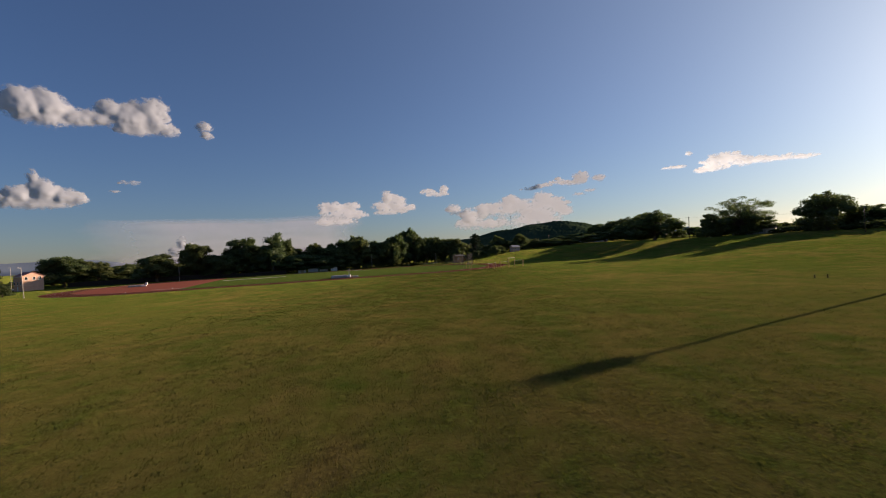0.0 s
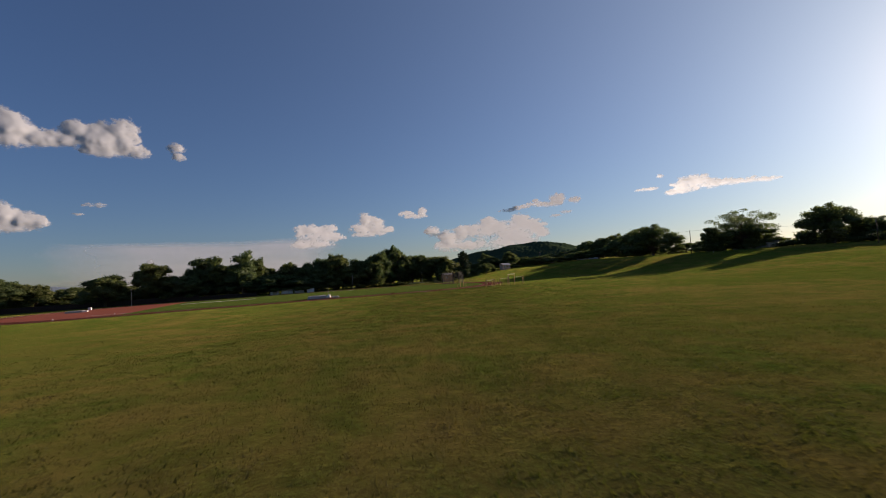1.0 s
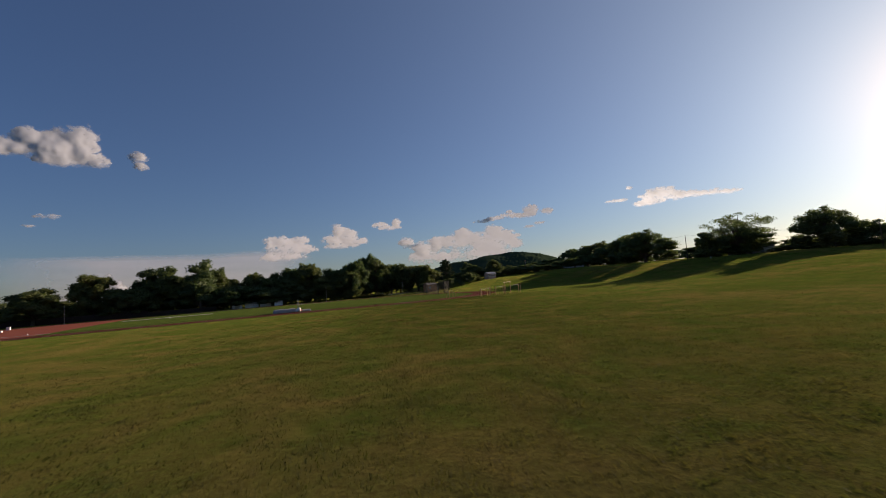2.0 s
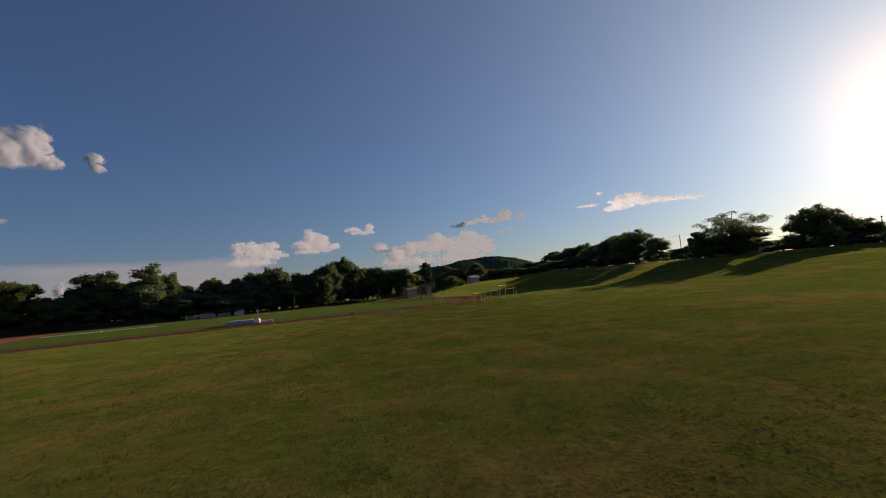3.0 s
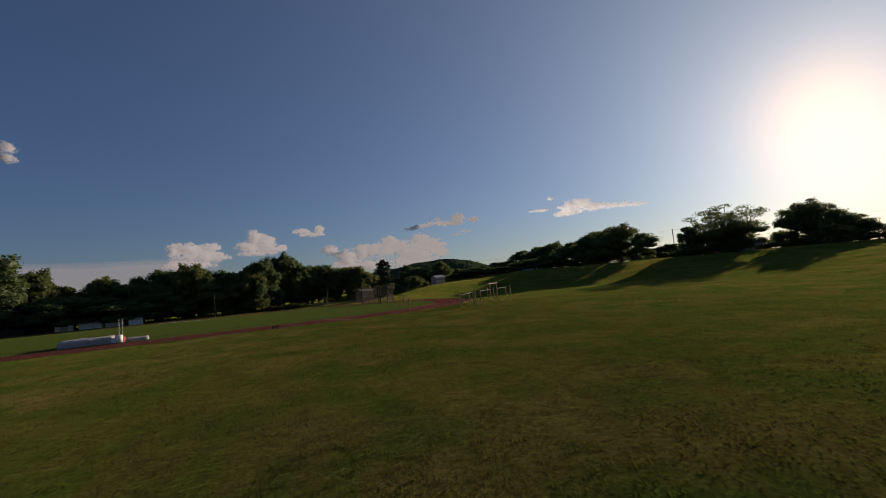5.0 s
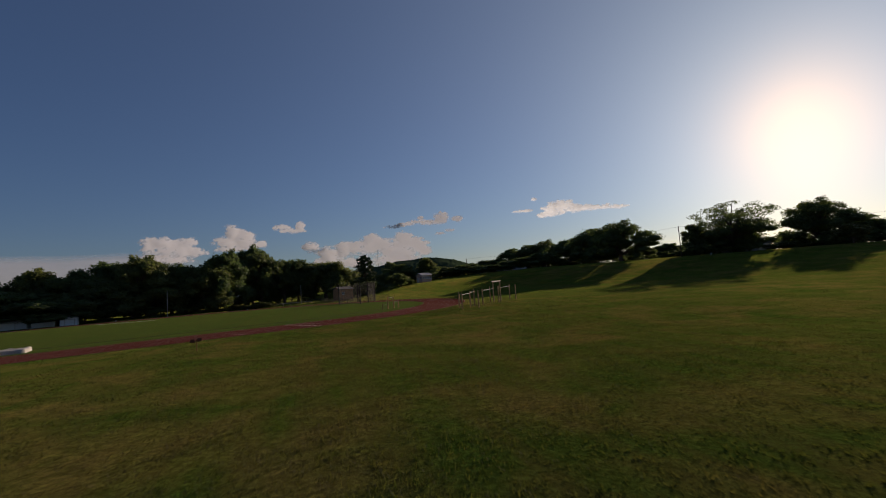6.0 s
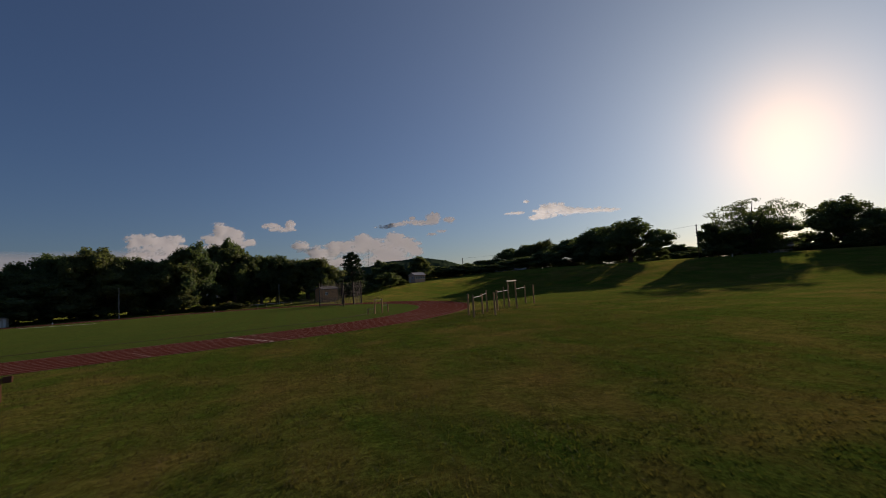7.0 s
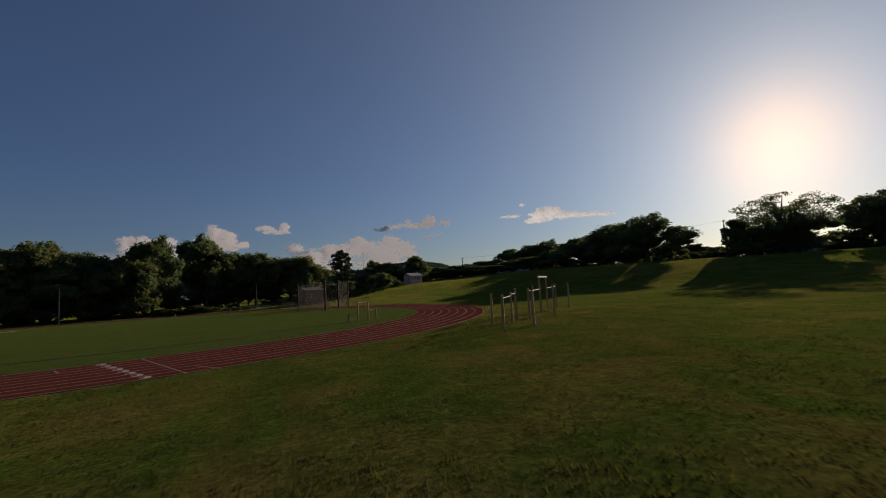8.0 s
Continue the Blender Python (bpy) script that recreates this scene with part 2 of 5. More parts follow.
def thing(name, at, turn=0.0, label="", category="", group="", kind=""):
    ob = new(name)
    ob.empty_display_size = 0.3
    ob.matrix_basis = Matrix.Translation(at) @ Matrix.Rotation(turn, 4, "Z")
    return tagged(ob, label, category, group, kind)


# ---- plan: the oval track, its own axes u along the straights, v across ----
TH = 0.2728
OX, OY = -17.2, 190.7
R_IN, LANES, LANE = 36.5, 8, 1.0
R_OUT = R_IN + LANES * LANE
STRAIGHT = 84.4
CU, SU = math.cos(TH), math.sin(TH)


def loc(u, v, z=0.0):
    return (OX + CU * u - SU * v, OY + SU * u + CU * v, z)


def smooth(a, b, x):
    t = np.clip((x - a) / (b - a), 0, 1)
    return t * t * (3 - 2 * t)


def slope(s, lo, hi, rise, soft=5.0):
    """An even slope between lo and hi with rounded foot and crest."""
    return rise / (hi - lo) * soft * (np.logaddexp(0, (s - lo) / soft) - np.logaddexp(0, (s - hi) / soft))


def terrain(x, y):
    """Ground height: a level track, a meadow that climbs to the near end, banks that climb to the east and the north, slight swells."""
    s = 0.57 * x + 0.82 * (y - 190)
    north = slope(s, 48, 91, 7.0) * np.clip((x + 50) / 145, 0, 1) + np.maximum(0, s - 100) * 0.01 * smooth(-60, 10, x)
    east = slope(x, 78, 132, 4.4) * smooth(40, 185, y)
    z = 0.5 * np.log(np.exp(2 * north) + np.exp(2 * east) - 1) + 1.7 * smooth(86, 20, y) * smooth(-110, -40, x)
    u, v = (x - OX) * CU + (y - OY) * SU, -(x - OX) * SU + (y - OY) * CU
    du = np.maximum(0, np.maximum(u, -STRAIGHT - u))
    out = np.hypot(du, v) - R_OUT
    swell = 0.10 * np.sin(x * 0.11 + 1.3 * np.sin(y * 0.05)) * np.sin(y * 0.083 + 0.7) + 0.05 * np.sin(x * 0.31 + y * 0.17) * np.sin(y * 0.27 - x * 0.09)
    return z + swell * smooth(2, 14, out) * smooth(420, 200, np.hypot(x, y - 150))


def ground_z(x, y):
    return float(terrain(np.array(float(x)), np.array(float(y))))


def spaced(lo, hi, step, far):
    """Even steps between lo and hi, growing steps out to far on both sides."""
    mid = list(np.arange(lo, hi + step / 2, step))
    left, right, d = [], [], step
    while lo - sum(left) > -far:
        d *= 1.35
        left.append(d)
    d = step
    while hi + sum(right) < far:
        d *= 1.35
        right.append(d)
    return np.array(list(lo - np.cumsum(left))[::-1] + mid + list(hi + np.cumsum(right)))


def build_ground():
    xs, ys = spaced(-150, 230, 2.0, 4500), spaced(-20, 330, 2.0, 4500)
    gx, gy = np.meshgrid(xs, ys)
    gz = terrain(gx, gy)
    nx, ny = len(xs), len(ys)
    idx = np.arange(nx * ny).reshape(ny, nx)
    quads = np.stack([idx[:-1, :-1], idx[:-1, 1:], idx[1:, 1:], idx[1:, :-1]], -1).reshape(-1, 4)
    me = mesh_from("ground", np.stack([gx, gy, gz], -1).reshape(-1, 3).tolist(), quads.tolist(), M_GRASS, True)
    tagged(new("ground", me), "mown meadow grass with dry brown patches", "grass", kind="structure")


def oval(r, n=48):
    """Points of the oval of that radius, anticlockwise from the start of the right-hand bend."""
    pts = [loc(r * math.sin(math.pi * i / n), -r * math.cos(math.pi * i / n)) for i in range(n + 1)]
    pts += [loc(-STRAIGHT - r * math.sin(math.pi * i / n), r * math.cos(math.pi * i / n)) for i in range(n + 1)]
    return pts


def ring(name, r1, r2, z, thick, material, parent=None, label=""):
    a, b = oval(r1), oval(r2)
    n = len(a)
    verts = [(x, y, z) for x, y, _ in a] + [(x, y, z) for x, y, _ in b] + [(x, y, z - thick) for x, y, _ in a] + [(x, y, z - thick) for x, y, _ in b]
    faces = []
    for i in range(n):
        j = (i + 1) % n
        faces += [(i, n + i, n + j, j), (n + i, 3 * n + i, 3 * n + j, n + j), (2 * n + i, i, j, 2 * n + j)]
    ob = new(name, mesh_from(name, verts, faces, material))
    if parent:
        ob.parent = parent
    return tagged(ob, label)


def build_track():
    track = ring("running_track", R_IN, R_OUT, 0.022, 0.10, M_TRACK)
    tagged(track, "dark red rubber running track with eight lanes", "track", kind="structure")
    for i in range(LANES + 1):
        r = R_IN + 0.06 + i * (R_OUT - R_IN - 0.12) / LANES
        ring("lane_line", r - 0.026, r + 0.026, 0.027, 0.004, M_LINE, track)
    inner = oval(R_IN - 0.02)
    n = len(inner)
    pad = mesh_from("infield", [(x, y, 0.012) for x, y, _ in inner], [tuple(range(n))], M_TURF)
    tagged(new("infield", pad), "close-mown green turf inside the running track", "grass", kind="structure")


build_ground()
build_track()


# ---- trees ----
def tube_rings(verts, faces, pts, radii, sides=7):
    """Adds a bent tapered tube to vertex and face lists."""
    base = len(verts)
    for p, r in zip(pts, radii):
        for k in range(sides):
            a = 2 * math.pi * k / sides
            verts.append((p[0] + r * math.cos(a), p[1] + r * math.sin(a), p[2]))
    for i in range(len(pts) - 1):
        for k in range(sides):
            a, b = base + i * sides + k, base + i * sides + (k + 1) % sides
            faces.append((a, b, b + sides, a + sides))


def leaf_cloud(rng, centre, radii, count, size, flat=1.0):
    """Small folded leaf clumps in the outer half of an uneven ellipsoid."""
    d = rng.normal(size=(count, 3))
    d /= np.linalg.norm(d, axis=1)[:, None]
    d[:, 2] = np.where(d[:, 2] < -0.55, -d[:, 2], d[:, 2])
    wob = 1 + 0.16 * np.sin(d[:, 0] * 5 + centre[1]) + 0.14 * np.sin(d[:, 1] * 6 + d[:, 2] * 4 + centre[0])
    rad = (0.40 + 0.72 * rng.random(count) ** 0.6) * wob
    p = np.asarray(centre) + d * rad[:, None] * np.asarray(radii)
    t = rng.normal(size=(count, 3))
    t[:, 2] *= flat
    t -= d * (t * d).sum(1)[:, None] * 0.25
    t /= np.linalg.norm(t, axis=1)[:, None]
    b = np.cross(t, d + 1.2 * rng.normal(size=(count, 3)))
    b /= np.linalg.norm(b, axis=1)[:, None] + 1e-9
    s = size * (0.55 + 0.9 * rng.random(count))[:, None]
    fold = d * s * 0.25
    return np.stack([p - t * s, p + b * s * 0.6 - fold, p + t * s, p - b * s * 0.6 - fold], 1).reshape(-1, 3)


def lump(rng, centre, radii, cuts=2):
    """A rough low-poly core inside a leaf lobe."""
    bm = bmesh.new()
    bmesh.ops.create_icosphere(bm, subdivisions=cuts, radius=1)
    verts = [(centre[0] + v.co.x * radii[0] * k, centre[1] + v.co.y * radii[1] * k, centre[2] + v.co.z * radii[2] * k)
             for v in bm.verts for k in (0.62 + 0.22 * rng.random(),)]
    bm.verts.index_update()
    faces = [tuple(v.index for v in q.verts) for q in bm.faces]
    bm.free()
    return verts, faces


def make_tree(name, seed, height, width, lobes, leaf, leaves_per, size, trunk_r, bole, category="tree", core=2, label="", dense_to=2.0, thin=1.0):
    """One tree with a tapered trunk, limbs to each lobe, and a crown of leaf clumps. lobes: (dx, dy, dz, rx, rz) as parts of width and height."""
    rng = np.random.default_rng(seed)
    tv, tf, leaf_v, core_v, core_f = [], [], [], [], []
    lean = rng.normal(size=2) * 0.02 * height
    top = height * 0.72
    pts = [(lean[0] * q * q, lean[1] * q * q, -0.4 + (top + 0.4) * q) for q in np.linspace(0, 1, 7)]
    tube_rings(tv, tf, pts, [trunk_r * w for w in (1.45, 1.05, 0.92, 0.78, 0.6, 0.42, 0.22)], 9)
    for dx, dy, dz, rx, rz in lobes:
        c = np.array([dx * width / 2, dy * width / 2, dz * height])
        r = np.array([rx * width / 2, rx * width / 2 * (0.85 + 0.3 * rng.random()), rz * height])
        start = np.array(pts[2 if dz < 0.55 else 3]) * 1.0
        start[2] = min(max(bole * height, c[2] - 0.35 * height), top * 0.9)
        mid = (start + c) / 2 + np.array([0, 0, 0.04 * height])
        tube_rings(tv, tf, [start, mid, c], [trunk_r * 0.42, trunk_r * 0.26, trunk_r * 0.1], 6)
        count = int(leaves_per * (r[0] * r[2] / (width * height * 0.03)) ** 0.9)
        count = int(count * (1.0 if dz < dense_to else thin))
        leaf_v.append(leaf_cloud(rng, c, r, max(count, 40), size))
        if core and dz < dense_to:
            v, q = lump(rng, c, r * 0.92, core)
            off = len(core_v)
            core_v += v
            core_f += [tuple(i + off for i in face) for face in q]
    leaf_v = np.concatenate(leaf_v)
    n = len(leaf_v) // 4
    verts = leaf_v.tolist() + core_v
    faces = np.arange(4 * n).reshape(n, 4).tolist() + [tuple(i + 4 * n for i in face) for face in core_f]
    tree = thing(name, (0, 0, 0), 0, label, category)
    trunk = new("trunk", mesh_from("trunk", tv, tf, M_BARK, True))
    trunk.parent = tree
    crown = new("crown", mesh_from("crown", verts, faces, leaf))
    crown.parent = tree
    return tree


def round_lobes(seed, heads=7, low=0.10, bulge=1.08):
    """Several domed heads of uneven height on their own limbs, each a cluster of clumps, over a skirt of low boughs."""
    rng = np.random.default_rng(seed)
    out = [(0, 0, 0.46, 0.52, 0.24)]
    for i in range(heads):
        a = i * 2.4 + 1.1 * rng.random()
        q = (0.12 + 0.46 * ((i + 0.5) / heads) ** 0.6) * bulge
        z = 0.91 - 0.34 * ((i + 0.3) / heads) - 0.10 * rng.random()
        out.append((q * math.cos(a), q * math.sin(a), z - 0.05, 0.28, 0.14))
        for _ in range(7):
            b, c = 2 * math.pi * rng.random(), rng.uniform(-0.5, 1.0)
            k = math.sqrt(max(0.05, 1 - c * c)) * 0.30
            out.append((q * math.cos(a) + k * math.cos(b), q * math.sin(a) + k * math.sin(b), min(0.99, z + 0.085 * c), 0.13 + 0.10 * rng.random(), 0.06 + 0.05 * rng.random()))
    for i in range(int(heads * 2.6)):
        a = i * 2.4 + rng.random()
        z = low + 0.07 + (0.50 - low) * rng.random()
        q = bulge * (0.55 + 0.40 * rng.random()) * (0.70 + 0.5 * z)
        out.append((q * math.cos(a), q * math.sin(a), z, 0.17 + 0.13 * rng.random(), 0.08 + 0.07 * rng.random()))
    return out


def tall_lobes(seed):
    rng = np.random.default_rng(seed)
    out = [(0, 0, 0.5, 0.6, 0.3)]
    for i in range(14):
        z = 0.12 + 0.84 * (i + 0.5) / 14
        a = i * 2.4 + rng.random()
        q = (0.62 - 0.45 * max(0, z - 0.45)) * (0.5 + 0.5 * rng.random())
        out.append((q * math.cos(a), q * math.sin(a), z, 0.30 + 0.1 * rng.random(), 0.08 + 0.05 * rng.random()))
    return out


def spread_lobes(seed):
    """Open twiggy top over a dense dark lower dome."""
    rng = np.random.default_rng(seed)
    out = []
    for i in range(64):
        a = i * 2.4 + 0.6 * rng.random()
        q = 0.15 + 0.80 * rng.random() ** 0.7
        z = 0.36 + 0.57 * rng.random() * (1.08 - 0.5 * q)
        out.append((q * math.cos(a), q * math.sin(a), z, 0.13 + 0.09 * rng.random(), 0.05 + 0.04 * rng.random()))
    for i in range(12):
        a = i * 2.1 + rng.random()
        q = 0.25 + 0.5 * rng.random()
        out.append((q * math.cos(a), q * math.sin(a), 0.24 + 0.26 * rng.random(), 0.20 + 0.10 * rng.random(), 0.12 + 0.06 * rng.random()))
    return out + [(0.1, 0.0, 0.93, 0.16, 0.05), (-0.2, 0.1, 0.88, 0.2, 0.06)]


def pine_lobes(seed):
    rng = np.random.default_rng(seed)
    out = []
    for i in range(34):
        z = 0.16 + 0.80 * i / 34
        a = i * 2.4 + rng.random()
        q = (0.95 - 0.70 * (z - 0.2)) * (0.45 + 0.45 * rng.random())
        out.append((q * math.cos(a), q * math.sin(a), z, 0.34 - 0.14 * z, 0.05))
    return out + [(0, 0, 0.95, 0.14, 0.06)]


GREEN = "dark green broadleaf tree with a full crown, grown on grass"
KINDS = {
    "round": [make_tree("broadleaf_tree", 11 + k, 17.0, 13.0, round_lobes(k + 1), M_LEAF, 520, 0.24, 0.32, 0.16, core=1, label=GREEN) for k in range(4)],
    "broad": [make_tree("broadleaf_tree", 31 + k, 16.0, 16.0, round_lobes(k + 20, 8, 0.12, 1.1), M_LEAF, 500, 0.26, 0.42, 0.14, label="broad dark green shade tree with a spreading crown") for k in range(5)],
    "tall": [make_tree("poplar_tree", 51, 19.0, 11.0, tall_lobes(40), M_LEAF_GREY, 420, 0.28, 0.28, 0.10, label="tall upright tree with pale green upright clumps of leaves")],
    "open": [make_tree("broadleaf_tree", 131 + k, 17.0, 16.0, round_lobes(k + 120, 9, 0.08, 1.1), M_LEAF, 430, 0.27, 0.42, 0.14, label="broad green shade tree with an airy crown", dense_to=0.55, thin=1.0) for k in range(3)],
    "wood": [make_tree("broadleaf_tree", 25 + k, 16.0, 14.0, round_lobes(k + 12, 5, 0.05), M_LEAF, 120, 0.66, 0.32, 0.1, core=1, label="distant dark green broadleaf tree in a wood") for k in range(3)],
    "spread": [make_tree("oak_tree", 71 + k, 20.0, 24.0, spread_lobes(k + 60), M_LEAF, 900, 0.24, 0.55, 0.18, core=2, dense_to=0.42, thin=0.8, label="old spreading oak with an open crown against the light") for k in range(1)],
    "bushy": [make_tree("small_tree", 81 + k, 9.0, 9.0, round_lobes(k + 80, 5, 0.0, 1.05), M_LEAF, 210, 0.30, 0.16, 0.05, core=1, label="low bushy dark green tree branching from the ground") for k in range(2)],
    "olive": [make_tree("small_tree", 91, 9.0, 9.0, round_lobes(95, 5, 0.0, 1.05), M_OLIVE, 300, 0.30, 0.16, 0.05, label="low rounded olive-brown tree on the lawn")],
    "pine": [make_tree("pine_tree", 96, 15.0, 8.0, pine_lobes(7), M_NEEDLE, 420, 0.30, 0.2, 0.1, core=0, label="dark pine with feathery uneven branches")],
}
SIZE = {"round": (17, 13), "wood": (16, 14), "open": (17, 16), "broad": (16, 16), "tall": (19, 11), "spread": (20, 24), "bushy": (9, 9), "olive": (9, 9), "pine": (15, 8)}
TALLER = {"round": 0.94, "broad": 0.80, "open": 0.98}
USED = {}


def plant(kind, x, y, h, w, variant=None, turn=None, group="trees round the field"):
    n = USED.get(kind, 0)
    USED[kind] = n + 1
    kind = "broad" if kind == "round" and w > h else kind
    pool = KINDS[kind]
    k = n % len(pool) if variant is None else variant
    hh, ww = SIZE[kind]
    m = Matrix.Translation((x, y, ground_z(x, y))) @ Matrix.Rotation(n * 1.9 if turn is None else turn, 4, "Z") @ Matrix.Diagonal((w / ww, w / ww, h * TALLER.get(kind, 1.0) / hh, 1))
    ob = pool[k]
    if ob.get("planted"):
        ob = copy_thing(ob, m)
    else:
        ob.matrix_basis = m
        ob["planted"] = 1
    return tagged(ob, group=group)


# left row
plant("round", -205.5, 188.6, 15.6, 14.7)
plant("round", -180.6, 203.2, 19.1, 21.9)
plant("round", -172.9, 211.5, 14.5, 18.0)
plant("round", -167.4, 226.6, 12.6, 25.0)
plant("broad", -139.9, 208.3, 17.0, 20.2)
plant("round", -127.2, 220.2, 22.3, 17.0)
plant("round", -114.9, 221.5, 17.4, 17.5)
plant("round", -107.6, 227.7, 17.4, 18.3)
plant("tall", -89.7, 226.5, 20.3, 19.5, 0)
plant("round", -79.1, 231.5, 16.2, 20.3)
plant("round", -66.5, 237.1, 17.4, 18.8)
plant("round", -56.5, 242.0, 15.2, 17.8)
plant("round", -46.1, 244.9, 17.3, 18.2)
plant("round", -37.9, 248.0, 16.6, 14.0)
plant("round", -30.7, 244.9, 17.6, 14.0)
plant("round", -27.0, 247.9, 19.7, 15.0)
plant("round", -17.6, 261.8, 19.8, 15.7)
plant("round", -10.1, 265.9, 18.4, 14.0)
plant("round", -5.4, 268.0, 19.5, 14.0)
plant("broad", 4.5, 268.0, 18.9, 16.4)
plant("bushy", 7.4, 261.9, 10.0, 8.7)
plant("round", -49.0, 245.0, 17.2, 14.0)
plant("round", -58.5, 249.8, 16.1, 14.0)
plant("round", -66.4, 250.8, 18.0, 10.3)
# mid
plant("pine", 21.2, 276.9, 14.5, 12.0)
for bx, by, bh, bw in ((15.5, 254.5, 4.6, 6.5), (20.5, 256.5, 4.2, 6.5), (26.0, 259.0, 4.8, 7.5), (32.5, 264.0, 5.0, 8.0), (38.0, 270.0, 4.6, 7.0)):
    plant("bushy", bx, by, bh, bw)
for bx, by in ((60.0, 319.0), (67.0, 316.5), (73.5, 313.5), (80.5, 310.0)):
    plant("broad", bx, by, (13.0 - ground_z(bx, by)) / 0.8, 10.5)
plant("round", 30.4, 299.9, 8.3, 12.6)
plant("round", 40.8, 319.1, 11.6, 9.1)
plant("round", 46.2, 309.5, 11.4, 16.4)
plant("round", 58.6, 328.2, 11.2, 12.7)
plant("bushy", 70.0, 326.9, 5.6, 12.1)
plant("round", 86.8, 340.6, 5.4, 23.5)
plant("round", 94.4, 334.9, 9.1, 15.5)
plant("round", 104.5, 328.2, 10.0, 18.3)
plant("open", 125.1, 342.0, 14.2, 21.5)
plant("open", 134.2, 336.7, 16.0, 21.2)
plant("open", 140.9, 329.9, 17.1, 20.7)
plant("round", 30.2, 290.0, 5.1, 9.8)
plant("round", 13.0, 279.9, 4.1, 7.6)
# right
plant("open", 124.1, 280.5, 16.7, 20.0)
plant("open", 123.3, 260.9, 18.0, 18.5)
plant("open", 119.1, 239.8, 16.1, 21.0)
plant("bushy", 132.7, 239.3, 9.9, 11.1)
plant("open", 184.7, 274.3, 8.1, 16.8)
plant("bushy", 139.5, 222.7, 10.6, 10.5)
plant("spread", 150.5, 215.3, 20.1, 28.2)
plant("open", 157.1, 222.5, 10.6, 22.1)
plant("open", 188.6, 208.8, 18.6, 20.4)
plant("open", 204.9, 205.3, 13.3, 15.2)
plant("olive", 170.0, 189.0, 7.1, 11.7)
plant("open", 208.8, 201.6, 7.9, 14.5)
# round the brick house and along the hilltop
for x, y, h, w in ((22.2, 270.9, 6.5, 9), (30.5, 289.4, 8.5, 9), (36.5, 293.7, 10.3, 11), (39.8, 290.9, 11.2, 11), (47.3, 295.4, 12.3, 13), (53.3, 296.3, 10.4, 10), (35.0, 281.0, 7.6, 8),
                   (75.2, 297.0, 7.2, 13), (80.0, 290.8, 6.8, 12), (84.0, 284.7, 7.2, 12), (94.8, 288.7, 8.4, 14), (99.4, 280.7, 8.6, 14), (103.7, 273.3, 9.2, 14)):
    plant("round", x, y, h, w)
for x, y, h, w in ((57.4, 297.0, 4.6, 10), (63.9, 300.8, 4.8, 12), (73.6, 308.5, 5.0, 12), (68.0, 304.0, 4.6, 11), (27.0, 277.0, 4.8, 8), (31.5, 272.0, 4.2, 7), (16.5, 262.0, 5.0, 8)):
    plant("bushy", x, y, h, w, group="bushes round the brick house")
# at the far corner of the field, and off to the side of the meadow
plant("broad", -189.0, 168.0, 18.6, 12.0)
plant("bushy", -148.5, 143.5, 3.6, 7.0)
plant("round", 91.0, 72.5, 9.0, 7.5)
plant("round", 112.0, 90.0, 9.0, 8.0)
# second rank, closing the gaps of the row
plant("round", -31.0, 258.0, 20.9, 15.0)
plant("broad", -44.0, 258.0, 17.9, 16.0)
plant("round", -52.0, 262.0, 18.8, 15.0)
plant("broad", -64.0, 262.0, 17.4, 16.0)
plant("round", -75.0, 250.0, 15.0, 14.0)
plant("round", -84.0, 246.0, 15.5, 14.0)
plant("broad", -98.0, 240.0, 15.5, 16.0)
plant("broad", -120.0, 236.0, 18.0, 17.0)
plant("round", -12.0, 275.0, 18.6, 14.0)
plant("round", -22.0, 280.0, 21.9, 15.0)
plant("broad", -150.0, 235.0, 12.0, 18.0)
plant("broad", -190.0, 225.0, 13.2, 20.0)
plant("broad", -215.0, 235.0, 14.4, 20.0)
plant("bushy", 186.4, 217.1, 3.5, 10.0)
plant("bushy", 183.2, 212.2, 3.5, 9.0)
plant("bushy", 191.7, 212.7, 3.5, 11.0)
plant("bushy", 189.4, 222.2, 3.5, 9.0)
plant("olive", -23.1, 242.2, 2.1, 4.6, group="shrubs under the tree row")
plant("olive", -20.8, 241.7, 1.6, 4.6, group="shrubs under the tree row")
plant("olive", -18.3, 239.1, 1.6, 4.6, group="shrubs under the tree row")
plant("olive", -16.0, 238.5, 2.6, 4.6, group="shrubs under the tree row")
plant("olive", -13.7, 239.9, 1.6, 4.6, group="shrubs under the tree row")
plant("bushy", -23.4, 267.7, 6.5, 10.0, group="bushes under the tree row")
plant("bushy", -18.5, 267.4, 6.5, 10.0, group="bushes under the tree row")
plant("bushy", -13.4, 267.1, 6.5, 10.0, group="bushes under the tree row")
plant("bushy", -7.7, 271.6, 6.5, 10.0, group="bushes under the tree row")
plant("bushy", -1.2, 266.9, 6.5, 10.0, group="bushes under the tree row")
plant("bushy", 133.2, 215.7, 3.5, 10.5, group="bushes under the hillside trees")
plant("bushy", 136.5, 214.2, 4.6, 10.5, group="bushes under the hillside trees")
plant("bushy", 152.3, 211.1, 5.8, 10.5, group="bushes under the hillside trees")
plant("bushy", 149.3, 212.5, 4.8, 10.5, group="bushes under the hillside trees")
plant("wood", 210.3, 266.0, 5.7, 16.0, group="woods behind the hillside")
plant("wood", 226.6, 262.5, 6.9, 16.0, group="woods behind the hillside")
plant("wood", 243.1, 257.9, 8.1, 16.0, group="woods behind the hillside")
plant("wood", 227.1, 236.4, 9.2, 16.0, group="woods behind the hillside")
plant("wood", 242.8, 230.8, 5.7, 16.0, group="woods behind the hillside")
plant("wood", 258.4, 224.0, 6.9, 16.0, group="woods behind the hillside")
